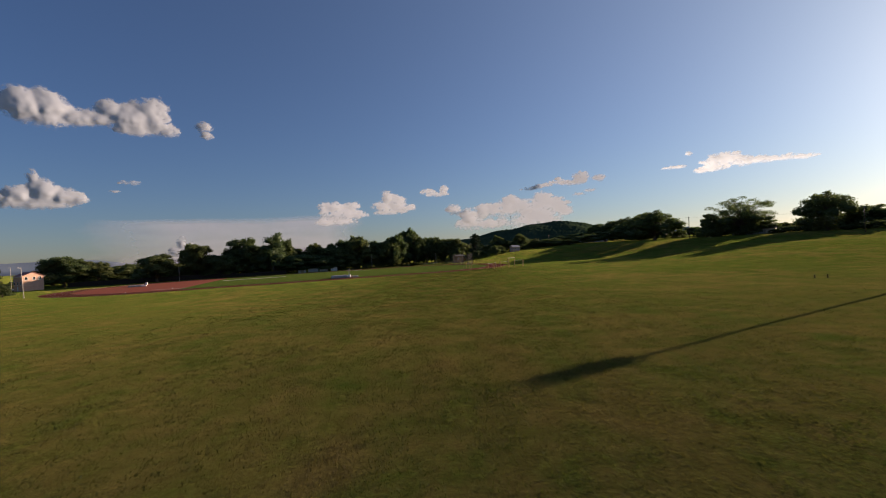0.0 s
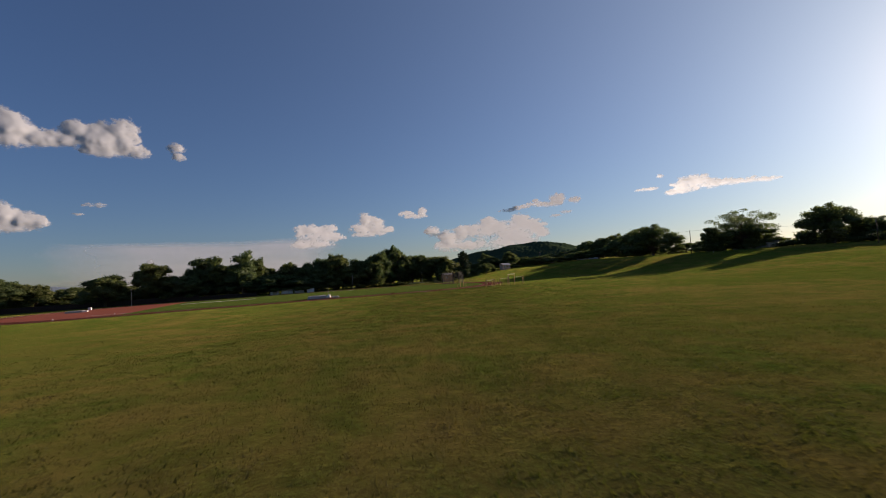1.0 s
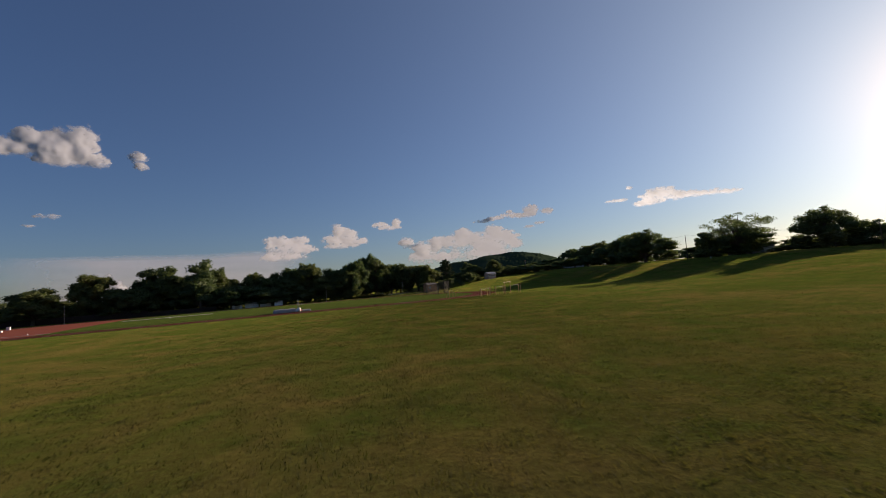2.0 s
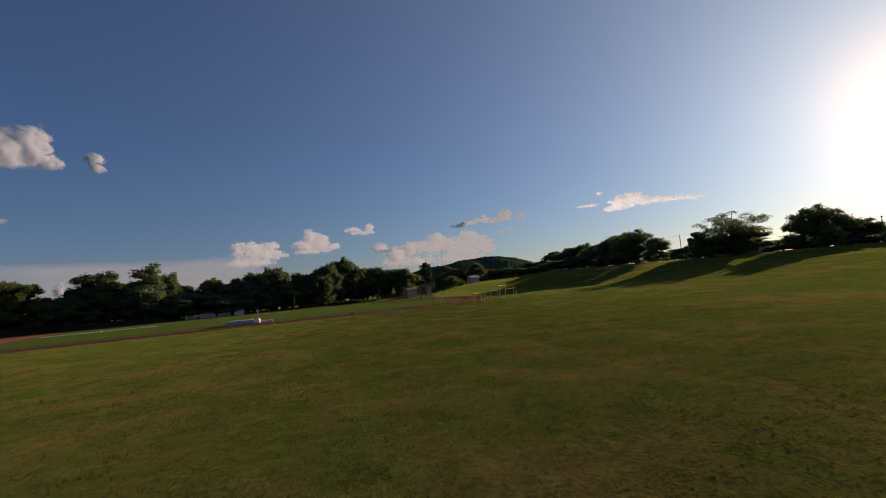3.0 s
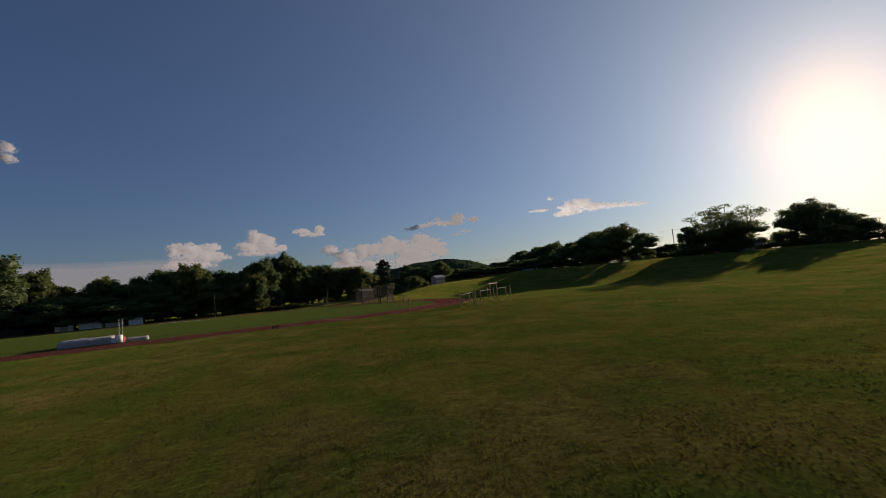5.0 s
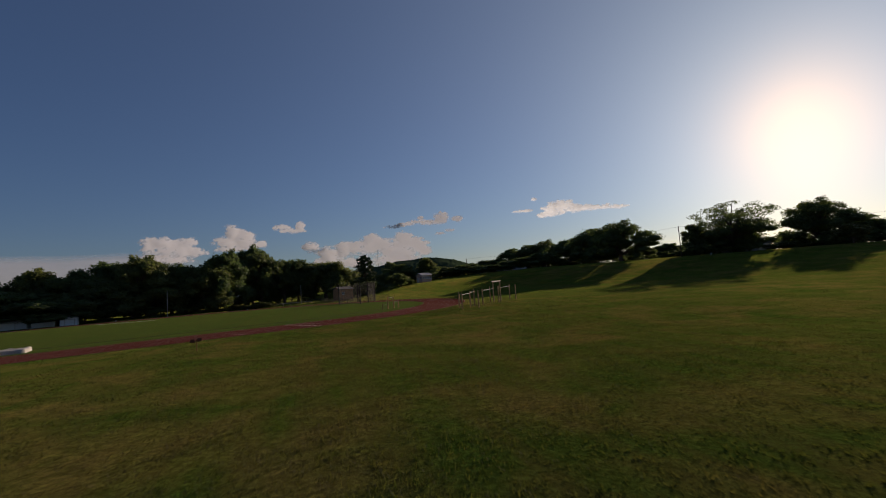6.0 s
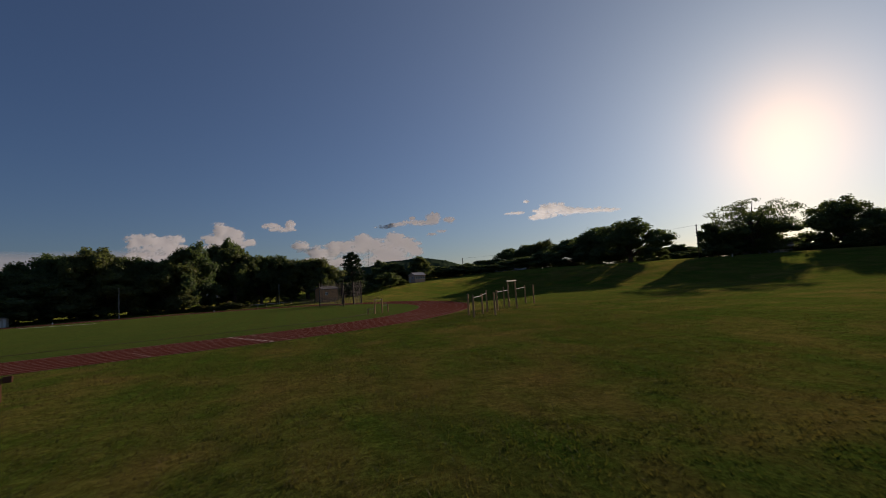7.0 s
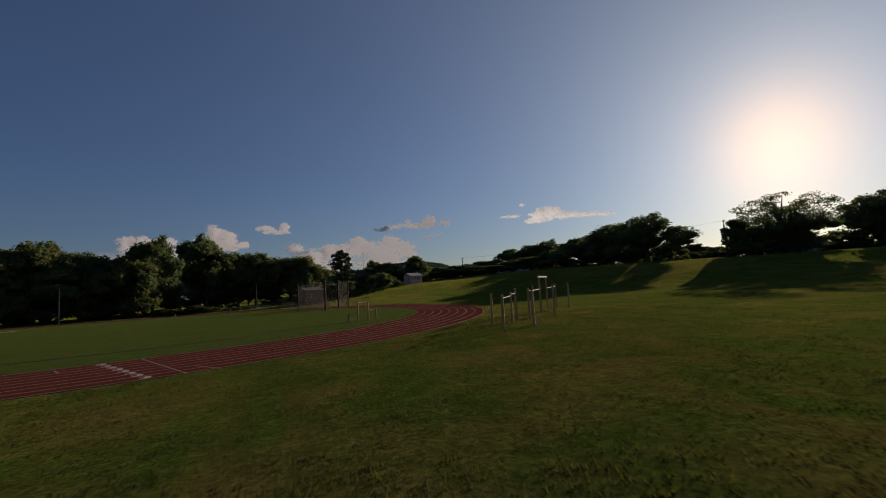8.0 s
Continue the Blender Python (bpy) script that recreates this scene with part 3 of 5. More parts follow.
plant("wood", 239.7, 204.8, 8.0, 16.0, group="woods behind the hillside")
plant("wood", 254.5, 197.1, 9.2, 16.0, group="woods behind the hillside")
plant("wood", 269.1, 188.2, 5.6, 16.0, group="woods behind the hillside")
plant("wood", 247.9, 171.8, 6.8, 16.0, group="woods behind the hillside")
plant("round", -107.2, 231.3, 19.2, 19.0)
plant("round", -104.8, 235.0, 18.0, 17.0)
plant("round", -99.9, 233.1, 19.0, 16.0)
plant("round", -89.7, 240.5, 18.0, 16.0)
plant("round", -78.3, 238.9, 16.7, 17.0)
plant("round", -85.7, 240.1, 17.0, 16.0)
plant("round", -64.9, 243.7, 15.9, 15.0)
plant("wood", 91.0, 350.7, 10.5, 11.0, group="woods behind the hillside")
plant("wood", 105.9, 364.3, 9.9, 13.0, group="woods behind the hillside")
plant("wood", 121.8, 377.3, 11.3, 15.0, group="woods behind the hillside")
plant("wood", 137.9, 389.8, 9.9, 11.0, group="woods behind the hillside")
plant("wood", 123.1, 337.1, 9.8, 13.0, group="woods behind the hillside")
plant("wood", 139.3, 349.0, 11.1, 15.0, group="woods behind the hillside")
plant("wood", 155.6, 360.6, 13.4, 11.0, group="woods behind the hillside")
plant("wood", 173.2, 371.1, 12.1, 13.0, group="woods behind the hillside")
plant("wood", 152.2, 320.6, 11.6, 15.0, group="woods behind the hillside")
plant("bushy", 115.8, 253.7, 4.3, 12.0, group="bushes under the hillside trees")
plant("bushy", 115.6, 247.4, 3.9, 12.0, group="bushes under the hillside trees")
plant("bushy", 122.1, 248.3, 4.3, 12.0, group="bushes under the hillside trees")
plant("bushy", 177.4, 201.8, 4.5, 11.0, group="bushes under the hillside trees")
plant("bushy", 183.1, 201.7, 4.8, 11.0, group="bushes under the hillside trees")
plant("bushy", 165.8, 211.9, 3.6, 11.0, group="bushes under the hillside trees")


def undergrowth(u0, u1, v, h, w, step):
    """Dark bushes along the foot of the tree row."""
    k = 0
    u = u0
    while u < u1:
        x, y, _ = loc(u, v + 1.6 * math.sin(k * 2.1))
        plant("bushy", x, y, h * (0.75 + 0.5 * abs(math.sin(k * 1.7))), w * (0.85 + 0.3 * abs(math.cos(k * 2.3))), group="bushes under the tree row")
        u += step * (0.85 + 0.3 * abs(math.sin(k * 3.3)))
        k += 1


undergrowth(-36, 9, 53.5, 5.0, 7.5, 5.0)
undergrowth(-52, 14, 60, 6.5, 8.5, 6.0)
undergrowth(-112, -56, 64, 4.5, 7.5, 8.0)


# ---- ground works round the track ----
def arc_points(r, a0, a1, n, cu=0.0):
    return [loc(cu + r * math.sin(a0 + (a1 - a0) * i / n), -r * math.cos(a0 + (a1 - a0) * i / n)) for i in range(n + 1)]


def strip(name, pts, width, z, thick, material, parent=None, label=""):
    """A flat band of that width along a line of ground points."""
    pts = [Vector(p) for p in pts]
    verts, faces = [], []
    for i, p in enumerate(pts):
        d = (pts[min(i + 1, len(pts) - 1)] - pts[max(i - 1, 0)]).normalized()
        s = Vector((-d.y, d.x, 0)) * width / 2
        for q, h in ((p - s, z), (p + s, z), (p + s, z - thick), (p - s, z - thick)):
            verts.append((q.x, q.y, q.z + h))
    for i in range(len(pts) - 1):
        for k in range(4):
            a, b = 4 * i + k, 4 * i + (k + 1) % 4
            faces.append((a, b, b + 4, a + 4))
    e = 4 * (len(pts) - 1)
    faces += [(3, 2, 1, 0), (e, e + 1, e + 2, e + 3)]
    ob = new(name, mesh_from(name, verts, faces, material))
    if parent:
        ob.parent = parent
    return tagged(ob, label)


def build_groundworks():
    track = bpy.data.objects["running_track"]
    near = [loc(-STRAIGHT + STRAIGHT * i / 20, -30.6) for i in range(21)] + arc_points(30.6, 0.05, 0.8, 16)
    tagged(strip("drain_kerb", near, 0.16, 0.035, 0.2, M_KERB), "low dark brown drain kerb inside the track", "kerb", kind="structure")
    pts = [loc(-79.5, 35.6)] + [loc(-STRAIGHT - 36.3 * math.sin(math.pi * i / 30), 36.3 * math.cos(math.pi * i / 30)) for i in range(31)] + [loc(-79.5, -35.6)]
    zone = mesh_from("jump_apron", [(x, y, 0.018) for x, y, _ in pts], [tuple(range(len(pts)))], M_APRON)
    tagged(new("jump_apron", zone), "red all-weather apron filling the bend", "track", kind="structure")
    a, b = loc(3.35, -R_OUT + 0.05), loc(2.0, -R_IN - 0.05)
    strip("finish_line", [a, b], 0.055, 0.031, 0.004, M_LINE, track)
    strip("stagger_line", [loc(-1.2, -38.6), loc(-1.5, -37.2)], 0.07, 0.031, 0.004, M_LINE, track)
    strip("stagger_line", [loc(-5.6, -R_OUT + 0.08), loc(-6.6, -R_IN - 3.9)], 0.06, 0.031, 0.004, M_LINE, track)
    strip("stagger_line", [loc(4.6, -R_OUT + 0.08), loc(3.9, -42.5)], 0.05, 0.031, 0.004, M_LINE, track)
    for i in range(LANES):
        v = -R_OUT + 0.5 + i * LANE
        u = 1.95 - 0.24 * i
        for du, dv, w, l in ((0.0, -0.24, 0.42, 0.13), (0.04, 0.0, 0.12, 0.5), (-0.03, 0.24, 0.34, 0.12), (0.16, 0.05, 0.10, 0.36)):
            p, q = loc(u + du - w / 2, v + dv), loc(u + du + w / 2, v + dv)
            strip("lane_mark", [p, q], l * 0.8, 0.031, 0.004, M_MARK, track)
    tagged(strip("jump_runway", [loc(-76, 10.6), loc(-64, 10.4), loc(-51, 10.2)], 2.6, 0.07, 0.2, M_CONC), "pale concrete jumping runway on the turf", "runway", kind="structure")
    strip("apron_line", [loc(-89.4, -29.3), loc(-78.4, -31.0)], 0.5, 0.06, 0.02, M_CONC, track)
    tagged(strip("sand_strip", [loc(-12.5, 25.0), loc(-18, 28.5), loc(-24, 32.5)], 0.7, 0.03, 0.1, M_CONC), "narrow pale sand strip across the turf", "path", kind="structure")
    road = [(x, y, ground_z(x, y)) for x, y in ((20, 296), (45, 304), (70, 309), (100, 313), (135, 310), (165, 296), (190, 270), (215, 235), (240, 190))]
    fine = []
    for p, q in zip(road, road[1:]):
        for k in range(6):
            x, y = p[0] + (q[0] - p[0]) * k / 6, p[1] + (q[1] - p[1]) * k / 6
            fine.append((x, y, ground_z(x, y)))
    tagged(strip("road", fine, 6.0, 0.12, 0.5, M_ASPHALT), "narrow grey asphalt road along the hillside", "road", kind="structure")


build_groundworks()


# ---- sports equipment ----
def round_post(x, y, h, r=0.095, parent=None, lean=(0, 0), name="post"):
    bm = bmesh.new()
    z0 = ground_z(x, y)
    tube(bm, (x, y, z0 - 0.3), (x + lean[0], y + lean[1], z0 + h), r * 1.06, r * 0.94, 10)
    tube(bm, (x + lean[0], y + lean[1], z0 + h - 0.002), (x + lean[0], y + lean[1], z0 + h + 0.035), r * 0.9, r * 0.55, 10)
    tube(bm, (x, y, z0 - 0.05), (x, y, z0 + 0.10), r * 1.5, r * 1.2, 8)
    return part(name, bm, M_POST, parent)


def bar(name, a, b, r, material, parent):
    bm = bmesh.new()
    tube(bm, a, b, r, r, 8)
    return part(name, bm, material, parent)


def build_fitness_posts():
    grp = "fitness course posts by the bend"
    st = thing("exercise_bars", (0, 0, 0), 0, "three weathered round wooden posts joined by steel bars", "exercise bars", grp)
    for x, y, h in ((15.38, 153.16, 2.22), (17.91, 156.48, 2.24), (19.3, 158.2, 2.46)):
        round_post(x, y, h, parent=st)
    bar("bar", (15.38, 153.16, 1.98), (17.91, 156.48, 1.98), 0.035, M_STEEL, st)
    bar("bar", (17.91, 156.48, 2.08), (19.3, 158.2, 2.12), 0.035, M_STEEL, st)
    fr = thing("pull_up_frame", (0, 0, 0), 0, "tall wooden pull-up frame with a pale crossbeam on top", "pull-up frame", grp)
    for x, y, h in ((24.78, 163.03, 3.26), (27.34, 165.66, 3.30), (21.08, 159.13, 2.40), (31.04, 169.40, 2.57)):
        round_post(x, y, h, 0.105, fr)
    d = (Vector((27.34, 165.66, 0)) - Vector((24.78, 163.03, 0))).normalized()
    bm = bmesh.new()
    box(bm, (4.6, 0.16, 0.16), (26.06, 164.35, 3.36), math.atan2(d.y, d.x), 0.015)
    part("crossbeam", bm, M_CONC, fr, "pale weathered beam")
    bar("bar", (21.08, 159.13, 2.16), (24.78, 163.03, 2.2), 0.035, M_STEEL, fr)
    bar("bar", (27.34, 165.66, 2.2), (31.04, 169.40, 2.25), 0.035, M_STEEL, fr)
    for x, y, h in ((16.13, 156.25, 2.26), (18.01, 153.64, 2.33), (24.54, 163.9, 2.59), (24.36, 160.30, 2.64), (30.94, 166.95, 2.63)):
        p = thing("wooden_post", (0, 0, 0), 0, "single weathered round wooden post set in grass", "post", grp)
        round_post(x, y, h, parent=p, lean=(0.03 * math.sin(x * 9), 0.03 * math.cos(y * 7)))
    st = thing("exercise_bars", (0, 0, 0), 0, "two tall and two short wooden posts with steel bars", "exercise bars", grp)
    for x, y, h in ((7.91, 171.19, 0.82), (8.92, 171.66, 2.04), (10.19, 172.92, 2.02), (11.18, 173.67, 1.15)):
        round_post(x, y, h, 0.09, parent=st)
    bar("bar", (8.92, 171.66, 1.86), (10.19, 172.92, 1.86), 0.025, M_STEEL, st)
    bar("bar", (7.91, 171.19, 0.72), (8.92, 171.66, 0.72), 0.025, M_STEEL, st)
    bar("bar", (10.19, 172.92, 1.02), (11.18, 173.67, 1.02), 0.025, M_STEEL, st)


def draped_box(seed, lx, ly, h, n=22):
    """A landing mat under a loose cover: a box whose sides sag in folds and whose top dips."""
    rng = np.random.default_rng(seed)
    bm = bmesh.new()
    made = bmesh.ops.create_grid(bm, x_segments=n, y_segments=n, size=1)["verts"]
    for v in made:
        x, y = v.co.x, v.co.y
        edge = max(abs(x), abs(y))
        if edge > 0.86:
            t = (edge - 0.86) / 0.14
            ang = math.atan2(y, x)
            k = 0.86 / edge * (1 + 0.035 * t * math.sin(ang * 23 + seed) + 0.02 * t * math.sin(ang * 41))
            v.co = (x * k * lx / 1.72, y * k * ly / 1.72, h * (1 - t) + 0.01)
        else:
            v.co = (x * lx / 1.72, y * ly / 1.72, h + 0.05 * math.sin(x * 6) * math.cos(y * 5) + 0.03 * math.sin(x * 13 + y * 7) - 0.05 * (edge > 0.8) + 0.01 * rng.normal())
    return bm


def build_pole_vault():
    at = loc(-29.8, -33.4)
    pit = thing("pole_vault_mat", at, TH, "large landing mat under a wrinkled grey vinyl cover", "landing mat")
    part("cover", draped_box(3, 5.4, 4.6, 0.92), M_TARP, pit, "wrinkled grey cover", True)
    bm = bmesh.new()
    box(bm, (5.7, 4.9, 0.08), (0, 0, 0.03))
    part("pallet", bm, M_DARKSTEEL, pit)
    bm = bmesh.new()
    box(bm, (0.8, 1.3, 0.72), (3.0, -1.7, 0.38), 0, 0.08)
    part("front_pad", bm, M_WHITE, pit, "white front pad")
    bm = bmesh.new()
    box(bm, (0.75, 1.2, 0.72), (3.6, -1.4, 0.38), 0, 0.08)
    part("front_pad", bm, M_RED, pit, "red front pad")
    part("box_cover", draped_box(5, 2.4, 3.0, 0.40, 16), M_TARP, pit, "low grey covered pad", True).matrix_basis = Matrix.Translation((5.2, 0.2, 0))
    for v in (-2.3, 2.1):
        st = thing("vault_standard", loc(-26.4, -33.4 + v), TH, "slim pale vaulting standard on a padded base", "standard", "vaulting standards")
        bm = bmesh.new()
        tube(bm, (0, 0, 0.05), (0, 0, 3.1), 0.045, 0.035, 8)
        part("upright", bm, M_STEEL, st)
        bm = bmesh.new()
        box(bm, (1.1, 0.45, 0.10), (0, 0, 0.05), 0, 0.02)
        part("base_plate", bm, M_DARKSTEEL, st)
        bm = bmesh.new()
        tube(bm, (0, 0, 2.3), (0, 0.35 if v < 0 else -0.35, 2.3), 0.02, 0.02, 6)
        part("bar_arm", bm, M_STEEL, st)
        bm = bmesh.new()
        tube(bm, (0, 0, 0.1), (0, 0, 1.05), 0.42, 0.42, 16)
        if v < 0:
            part("padding", bm, M_WHITE, st, "white padded sleeve", True)
        else:
            bm.free()


def build_small_sport():
    m = thing("high_jump_mat", loc(-106.5, 7), TH, "pale high-jump landing mat on the red apron", "landing mat")
    part("cover", draped_box(8, 4.6, 2.6, 0.6, 14), M_TARP, m, "", True)
    bm = bmesh.new()
    box(bm, (1.6, 0.7, 0.5), (3.2, -1.2, 0.26), 0, 0.06)
    part("pad", bm, M_WHITE, m, "white pad")
    b = thing("equipment_box", loc(-108.5, 23), 0.2, "small white equipment box beside the apron", "box")
    bm = bmesh.new()
    box(bm, (0.9, 0.7, 1.0), (0, 0, 0.5), 0, 0.04)
    part("body", bm, M_WHITE, b)
    bm = bmesh.new()
    box(bm, (1.0, 0.8, 0.05), (0, 0, 1.02), 0, 0.02)
    part("lid", bm, M_GREYWALL, b)
    s = thing("lap_sign", (-12.85, 135.5, ground_z(-12.85, 135.5)), 0.3, "thin rusty stake with two small rust-brown panels beside the track", "sign stand")
    bm = bmesh.new()
    tube(bm, (0, 0, -0.2), (0, 0, 0.9), 0.03, 0.03, 8)
    part("stake", bm, M_RUST, s)
    for dx in (-0.36, 0.26):
        bm = bmesh.new()
        box(bm, (0.30, 0.08, 0.26), (dx * 0.75, 0, 0.80 + 0.05 * (dx > 0)), 0, 0.02)
        part("panel", bm, M_RUST, s)
    for u, v in ((-93.0, -37.5), (-62.0, 3.2), (-83.0, -29.0), (-20.5, 43.0), (9.5, 42.0)):
        c = thing("marker_cone", loc(u, v, 0.04), 0, "small white marker cone on the ground", "cone", "marker cones")
        bm = bmesh.new()
        tube(bm, (0, 0, 0.03), (0, 0, 0.36), 0.11, 0.025, 12)
        part("cone", bm, M_WHITE, c)
        bm = bmesh.new()
        box(bm, (0.28, 0.28, 0.04), (0, 0, 0.02), 0, 0.01)
        part("foot", bm, M_WHITE, c)
    for k, (x, y) in enumerate(((56.6, 63.3), (55.2, 63.9))):
        p = thing("stub_post", (x, y, ground_z(x, y)), k, "short dark stub post in the grass", "post", "stub posts")
        bm = bmesh.new()
        tube(bm, (0, 0, -0.2), (0, 0, 0.50), 0.09, 0.07, 8)
        tube(bm, (0, 0, 0.49), (0, 0, 0.55), 0.08, 0.04, 8)
        part("stub", bm, M_BARK, p)


def build_cage():
    cage = thing("throwing_cage", (0, 0, 0), 0, "dark throwing cage of tall posts hung with black netting", "throwing cage")
    pts = [(4.7, 215.2), (8.85, 205.4), (12.0, 213.0), (14.6, 218.0), (10.5, 222.0)]
    for x, y in pts:
        bm = bmesh.new()
        tube(bm, (x, y, -0.3), (x, y, 5.35), 0.15, 0.12, 8)
        tube(bm, (x, y, -0.1), (x, y, 0.12), 0.22, 0.2, 8)
        part("post", bm, M_DARKSTEEL, cage)
    for (x0, y0), (x1, y1) in (((4.7, 215.2), (8.85, 205.4)), ((12.0, 213.0), (14.6, 218.0)), ((14.6, 218.0), (10.5, 222.0)), ((10.5, 222.0), (4.7, 215.2))):
        bm = bmesh.new()
        a, b = Vector((x0, y0, 0)), Vector((x1, y1, 0))
        n = int((b - a).length / 0.35)
        top = 5.2 if x0 > 9 else 2.0
        for i in range(1, n):
            p = a.lerp(b, i / n)
            tube(bm, (p.x, p.y, 0.05), (p.x, p.y, top), 0.02, 0.02, 3)
        for k in range(int(top / 0.35)):
            z = 0.15 + k * 0.35
            tube(bm, (a.x, a.y, z), (b.x, b.y, z), 0.02, 0.02, 3)
        part("netting", bm, M_RUBBER, cage)


build_fitness_posts()
build_pole_vault()
build_small_sport()
build_cage()


# ---- fences, poles, wires ----
def build_screen_fence():
    fence = thing("screen_fence", (0, 0, 0), 0, "long dark screened fence behind the far straight", "fence")
    u, step = -150.0, 6.0
    while u < -54:
        a, b = Vector(loc(u, 50.5)), Vector(loc(u + step, 50.5))
        h = 2.3 if u < -80 else 1.7
        bm = bmesh.new()
        tube(bm, (a.x, a.y, -0.2), (a.x, a.y, h + 0.1), 0.05, 0.05, 7)
        part("post", bm, M_DARKSTEEL, fence)
        bm = bmesh.new()
        box(bm, (step - 0.12, 0.03, h - 0.1), ((a.x + b.x) / 2, (a.y + b.y) / 2, h / 2 + 0.02), TH)
        part("screen", bm, M_BLACKOUT, fence)
        bm = bmesh.new()
        tube(bm, (a.x, a.y, h + 0.03), (b.x, b.y, h + 0.03), 0.025, 0.025, 6)
        part("rail", bm, M_DARKSTEEL, fence)
        u += step


def build_rail_fence():
    fence = thing("wire_fence", (0, 0, 0), 0, "low dark wire fence in front of the brick hall", "fence")
    pts = [(-3.0, 246.0), (1.0, 240.0), (4.5, 232.0), (9.5, 228.0), (15.5, 226.0), (21.0, 228.0)]
    for (x0, y0), (x1, y1) in zip(pts, pts[1:]):
        bm = bmesh.new()
        tube(bm, (x0, y0, -0.2), (x0, y0, 1.6), 0.05, 0.05, 7)
        part("post", bm, M_DARKSTEEL, fence)
        bm = bmesh.new()
        for k in range(9):
            tube(bm, (x0, y0, 0.15 + k * 0.17), (x1, y1, 0.15 + k * 0.17), 0.016, 0.016, 3)
        n = int(math.hypot(x1 - x0, y1 - y0) / 0.25)
        for k in range(1, n):
            x, y = x0 + (x1 - x0) * k / n, y0 + (y1 - y0) * k / n
            tube(bm, (x, y, 0.1), (x, y, 1.5), 0.014, 0.014, 3)
        part("mesh", bm, M_DARKSTEEL, fence)


def light_pole(x, y, h, label, heads=1, r=0.13, lean=0.0):
    z = ground_z(x, y)
    pole = thing("light_pole", (x, y, z), 0.0, label, "light pole", "light poles")
    bm = bmesh.new()
    tube(bm, (0, 0, -0.4), (lean, 0, h), r, r * 0.62, 10)
    tube(bm, (0, 0, -0.1), (0, 0, 0.25), r * 1.7, r * 1.4, 10)
    part("shaft", bm, M_POLE, pole, "", True)
    for k in range(heads):
        bm = bmesh.new()
        tube(bm, (lean, 0, h - 0.25 - 0.9 * k), (lean, -0.7, h - 0.1 - 0.9 * k), 0.04, 0.03, 6)
        box(bm, (0.36, 0.55, 0.16), (lean, -0.85, h - 0.08 - 0.9 * k), 0, 0.04)
        part("lamp_head", bm, M_GREYWALL, pole)
    return pole


def flood_pole(x, y, h):
    """A tall pole with stacked crossarms of floodlights, beside the field."""
    z = ground_z(x, y)
    pole = thing("floodlight_pole", (x, y, z), radians(29.4), "tall pole with stacked rows of floodlights beside the field", "light pole")
    bm = bmesh.new()
    tube(bm, (0, 0, -0.5), (0, 0, h), 0.24, 0.13, 12)
    tube(bm, (0, 0, -0.1), (0, 0, 0.4), 0.42, 0.36, 12)
    part("shaft", bm, M_POLE, pole, "", True)
    for k in range(3):
        zz = h - 0.40 - 0.55 * k
        bm = bmesh.new()
        box(bm, (0.12, 1.3, 0.12), (0, 0, zz), 0, 0.02)
        part("crossarm", bm, M_STEEL, pole)
        for j in range(3):
            bm = bmesh.new()
            yy = -0.48 + 0.48 * j
            tube(bm, (-0.35, yy, zz + 0.05), (0.12, yy, zz + 0.20), 0.30, 0.20, 12)
            part("floodlight", bm, M_GREYWALL, pole)


def utility_pole(x, y, h, turn):
    z = ground_z(x, y)
    pole = thing("utility_pole", (x, y, z), turn, "wooden utility pole with a crossarm carrying wires", "utility pole", "utility poles")
    bm = bmesh.new()
    tube(bm, (0, 0, -0.5), (0, 0, h), 0.17, 0.11, 10)
    part("shaft", bm, M_BARK, pole, "", True)
    bm = bmesh.new()
    box(bm, (2.2, 0.11, 0.13), (0, 0, h - 0.5), 0, 0.01)
    part("crossarm", bm, M_BARK, pole)
    for dx in (-0.95, -0.4, 0.4, 0.95):
        bm = bmesh.new()
        tube(bm, (dx, 0, h - 0.44), (dx, 0, h - 0.22), 0.05, 0.03, 8)
        part("insulator", bm, M_GREYWALL, pole)
    bm = bmesh.new()
    tube(bm, (0.25, 0, h - 2.2), (0.25, 0, h - 1.35), 0.2, 0.2, 10)
    part("transformer", bm, M_GREYWALL, pole)
    return Vector((x, y, z + h - 0.22))


def hang_wires(a, b, turn, sag=1.2):
    off = Vector((math.cos(turn), math.sin(turn), 0))
    for k, dx in enumerate((-0.95, 0.4, 0.95)):
        bm = bmesh.new()
        p, q = a + off * dx, b + off * dx
        last = None
        for i in range(13):
            t = i / 12
            c = p.lerp(q, t) - Vector((0, 0, sag * 4 * t * (1 - t)))
            if last:
                tube(bm, last, c, 0.009, 0.009, 3)
            last = c
        tagged(part("power_line", bm, M_RUBBER), "thin black power line between utility poles", "wire", "power lines")


build_screen_fence()
build_rail_fence()
light_pole(-39.2, 234.0, 7.2, "slim pale light pole at the foot of the trees", 0, 0.11)
light_pole(-131.3, 133.4, 9.6, "pale leaning light pole on the grass by the bend", 1, 0.14, lean=-0.5)
light_pole(-181.4, 179.2, 10.5, "pale light pole by the parking area", 1, 0.11)
light_pole(-125.0, 202.0, 6.8, "pale light pole in front of the trees", 0, 0.10)
light_pole(-4.5, 253.0, 6.2, "slim pale pole among the tree trunks", 0, 0.10)
flood_pole(62.0, 51.6, 15.9)
P1 = utility_pole(124.7, 215.9, 11.2, 0.9)
P2 = utility_pole(171.0, 173.0, 10.4, 0.9)
P3 = utility_pole(72.3, 291.0, 14.4 - ground_z(72.3, 291.0), 0.9)
P5 = utility_pole(250.0, 172.0, 12.0, 0.9)
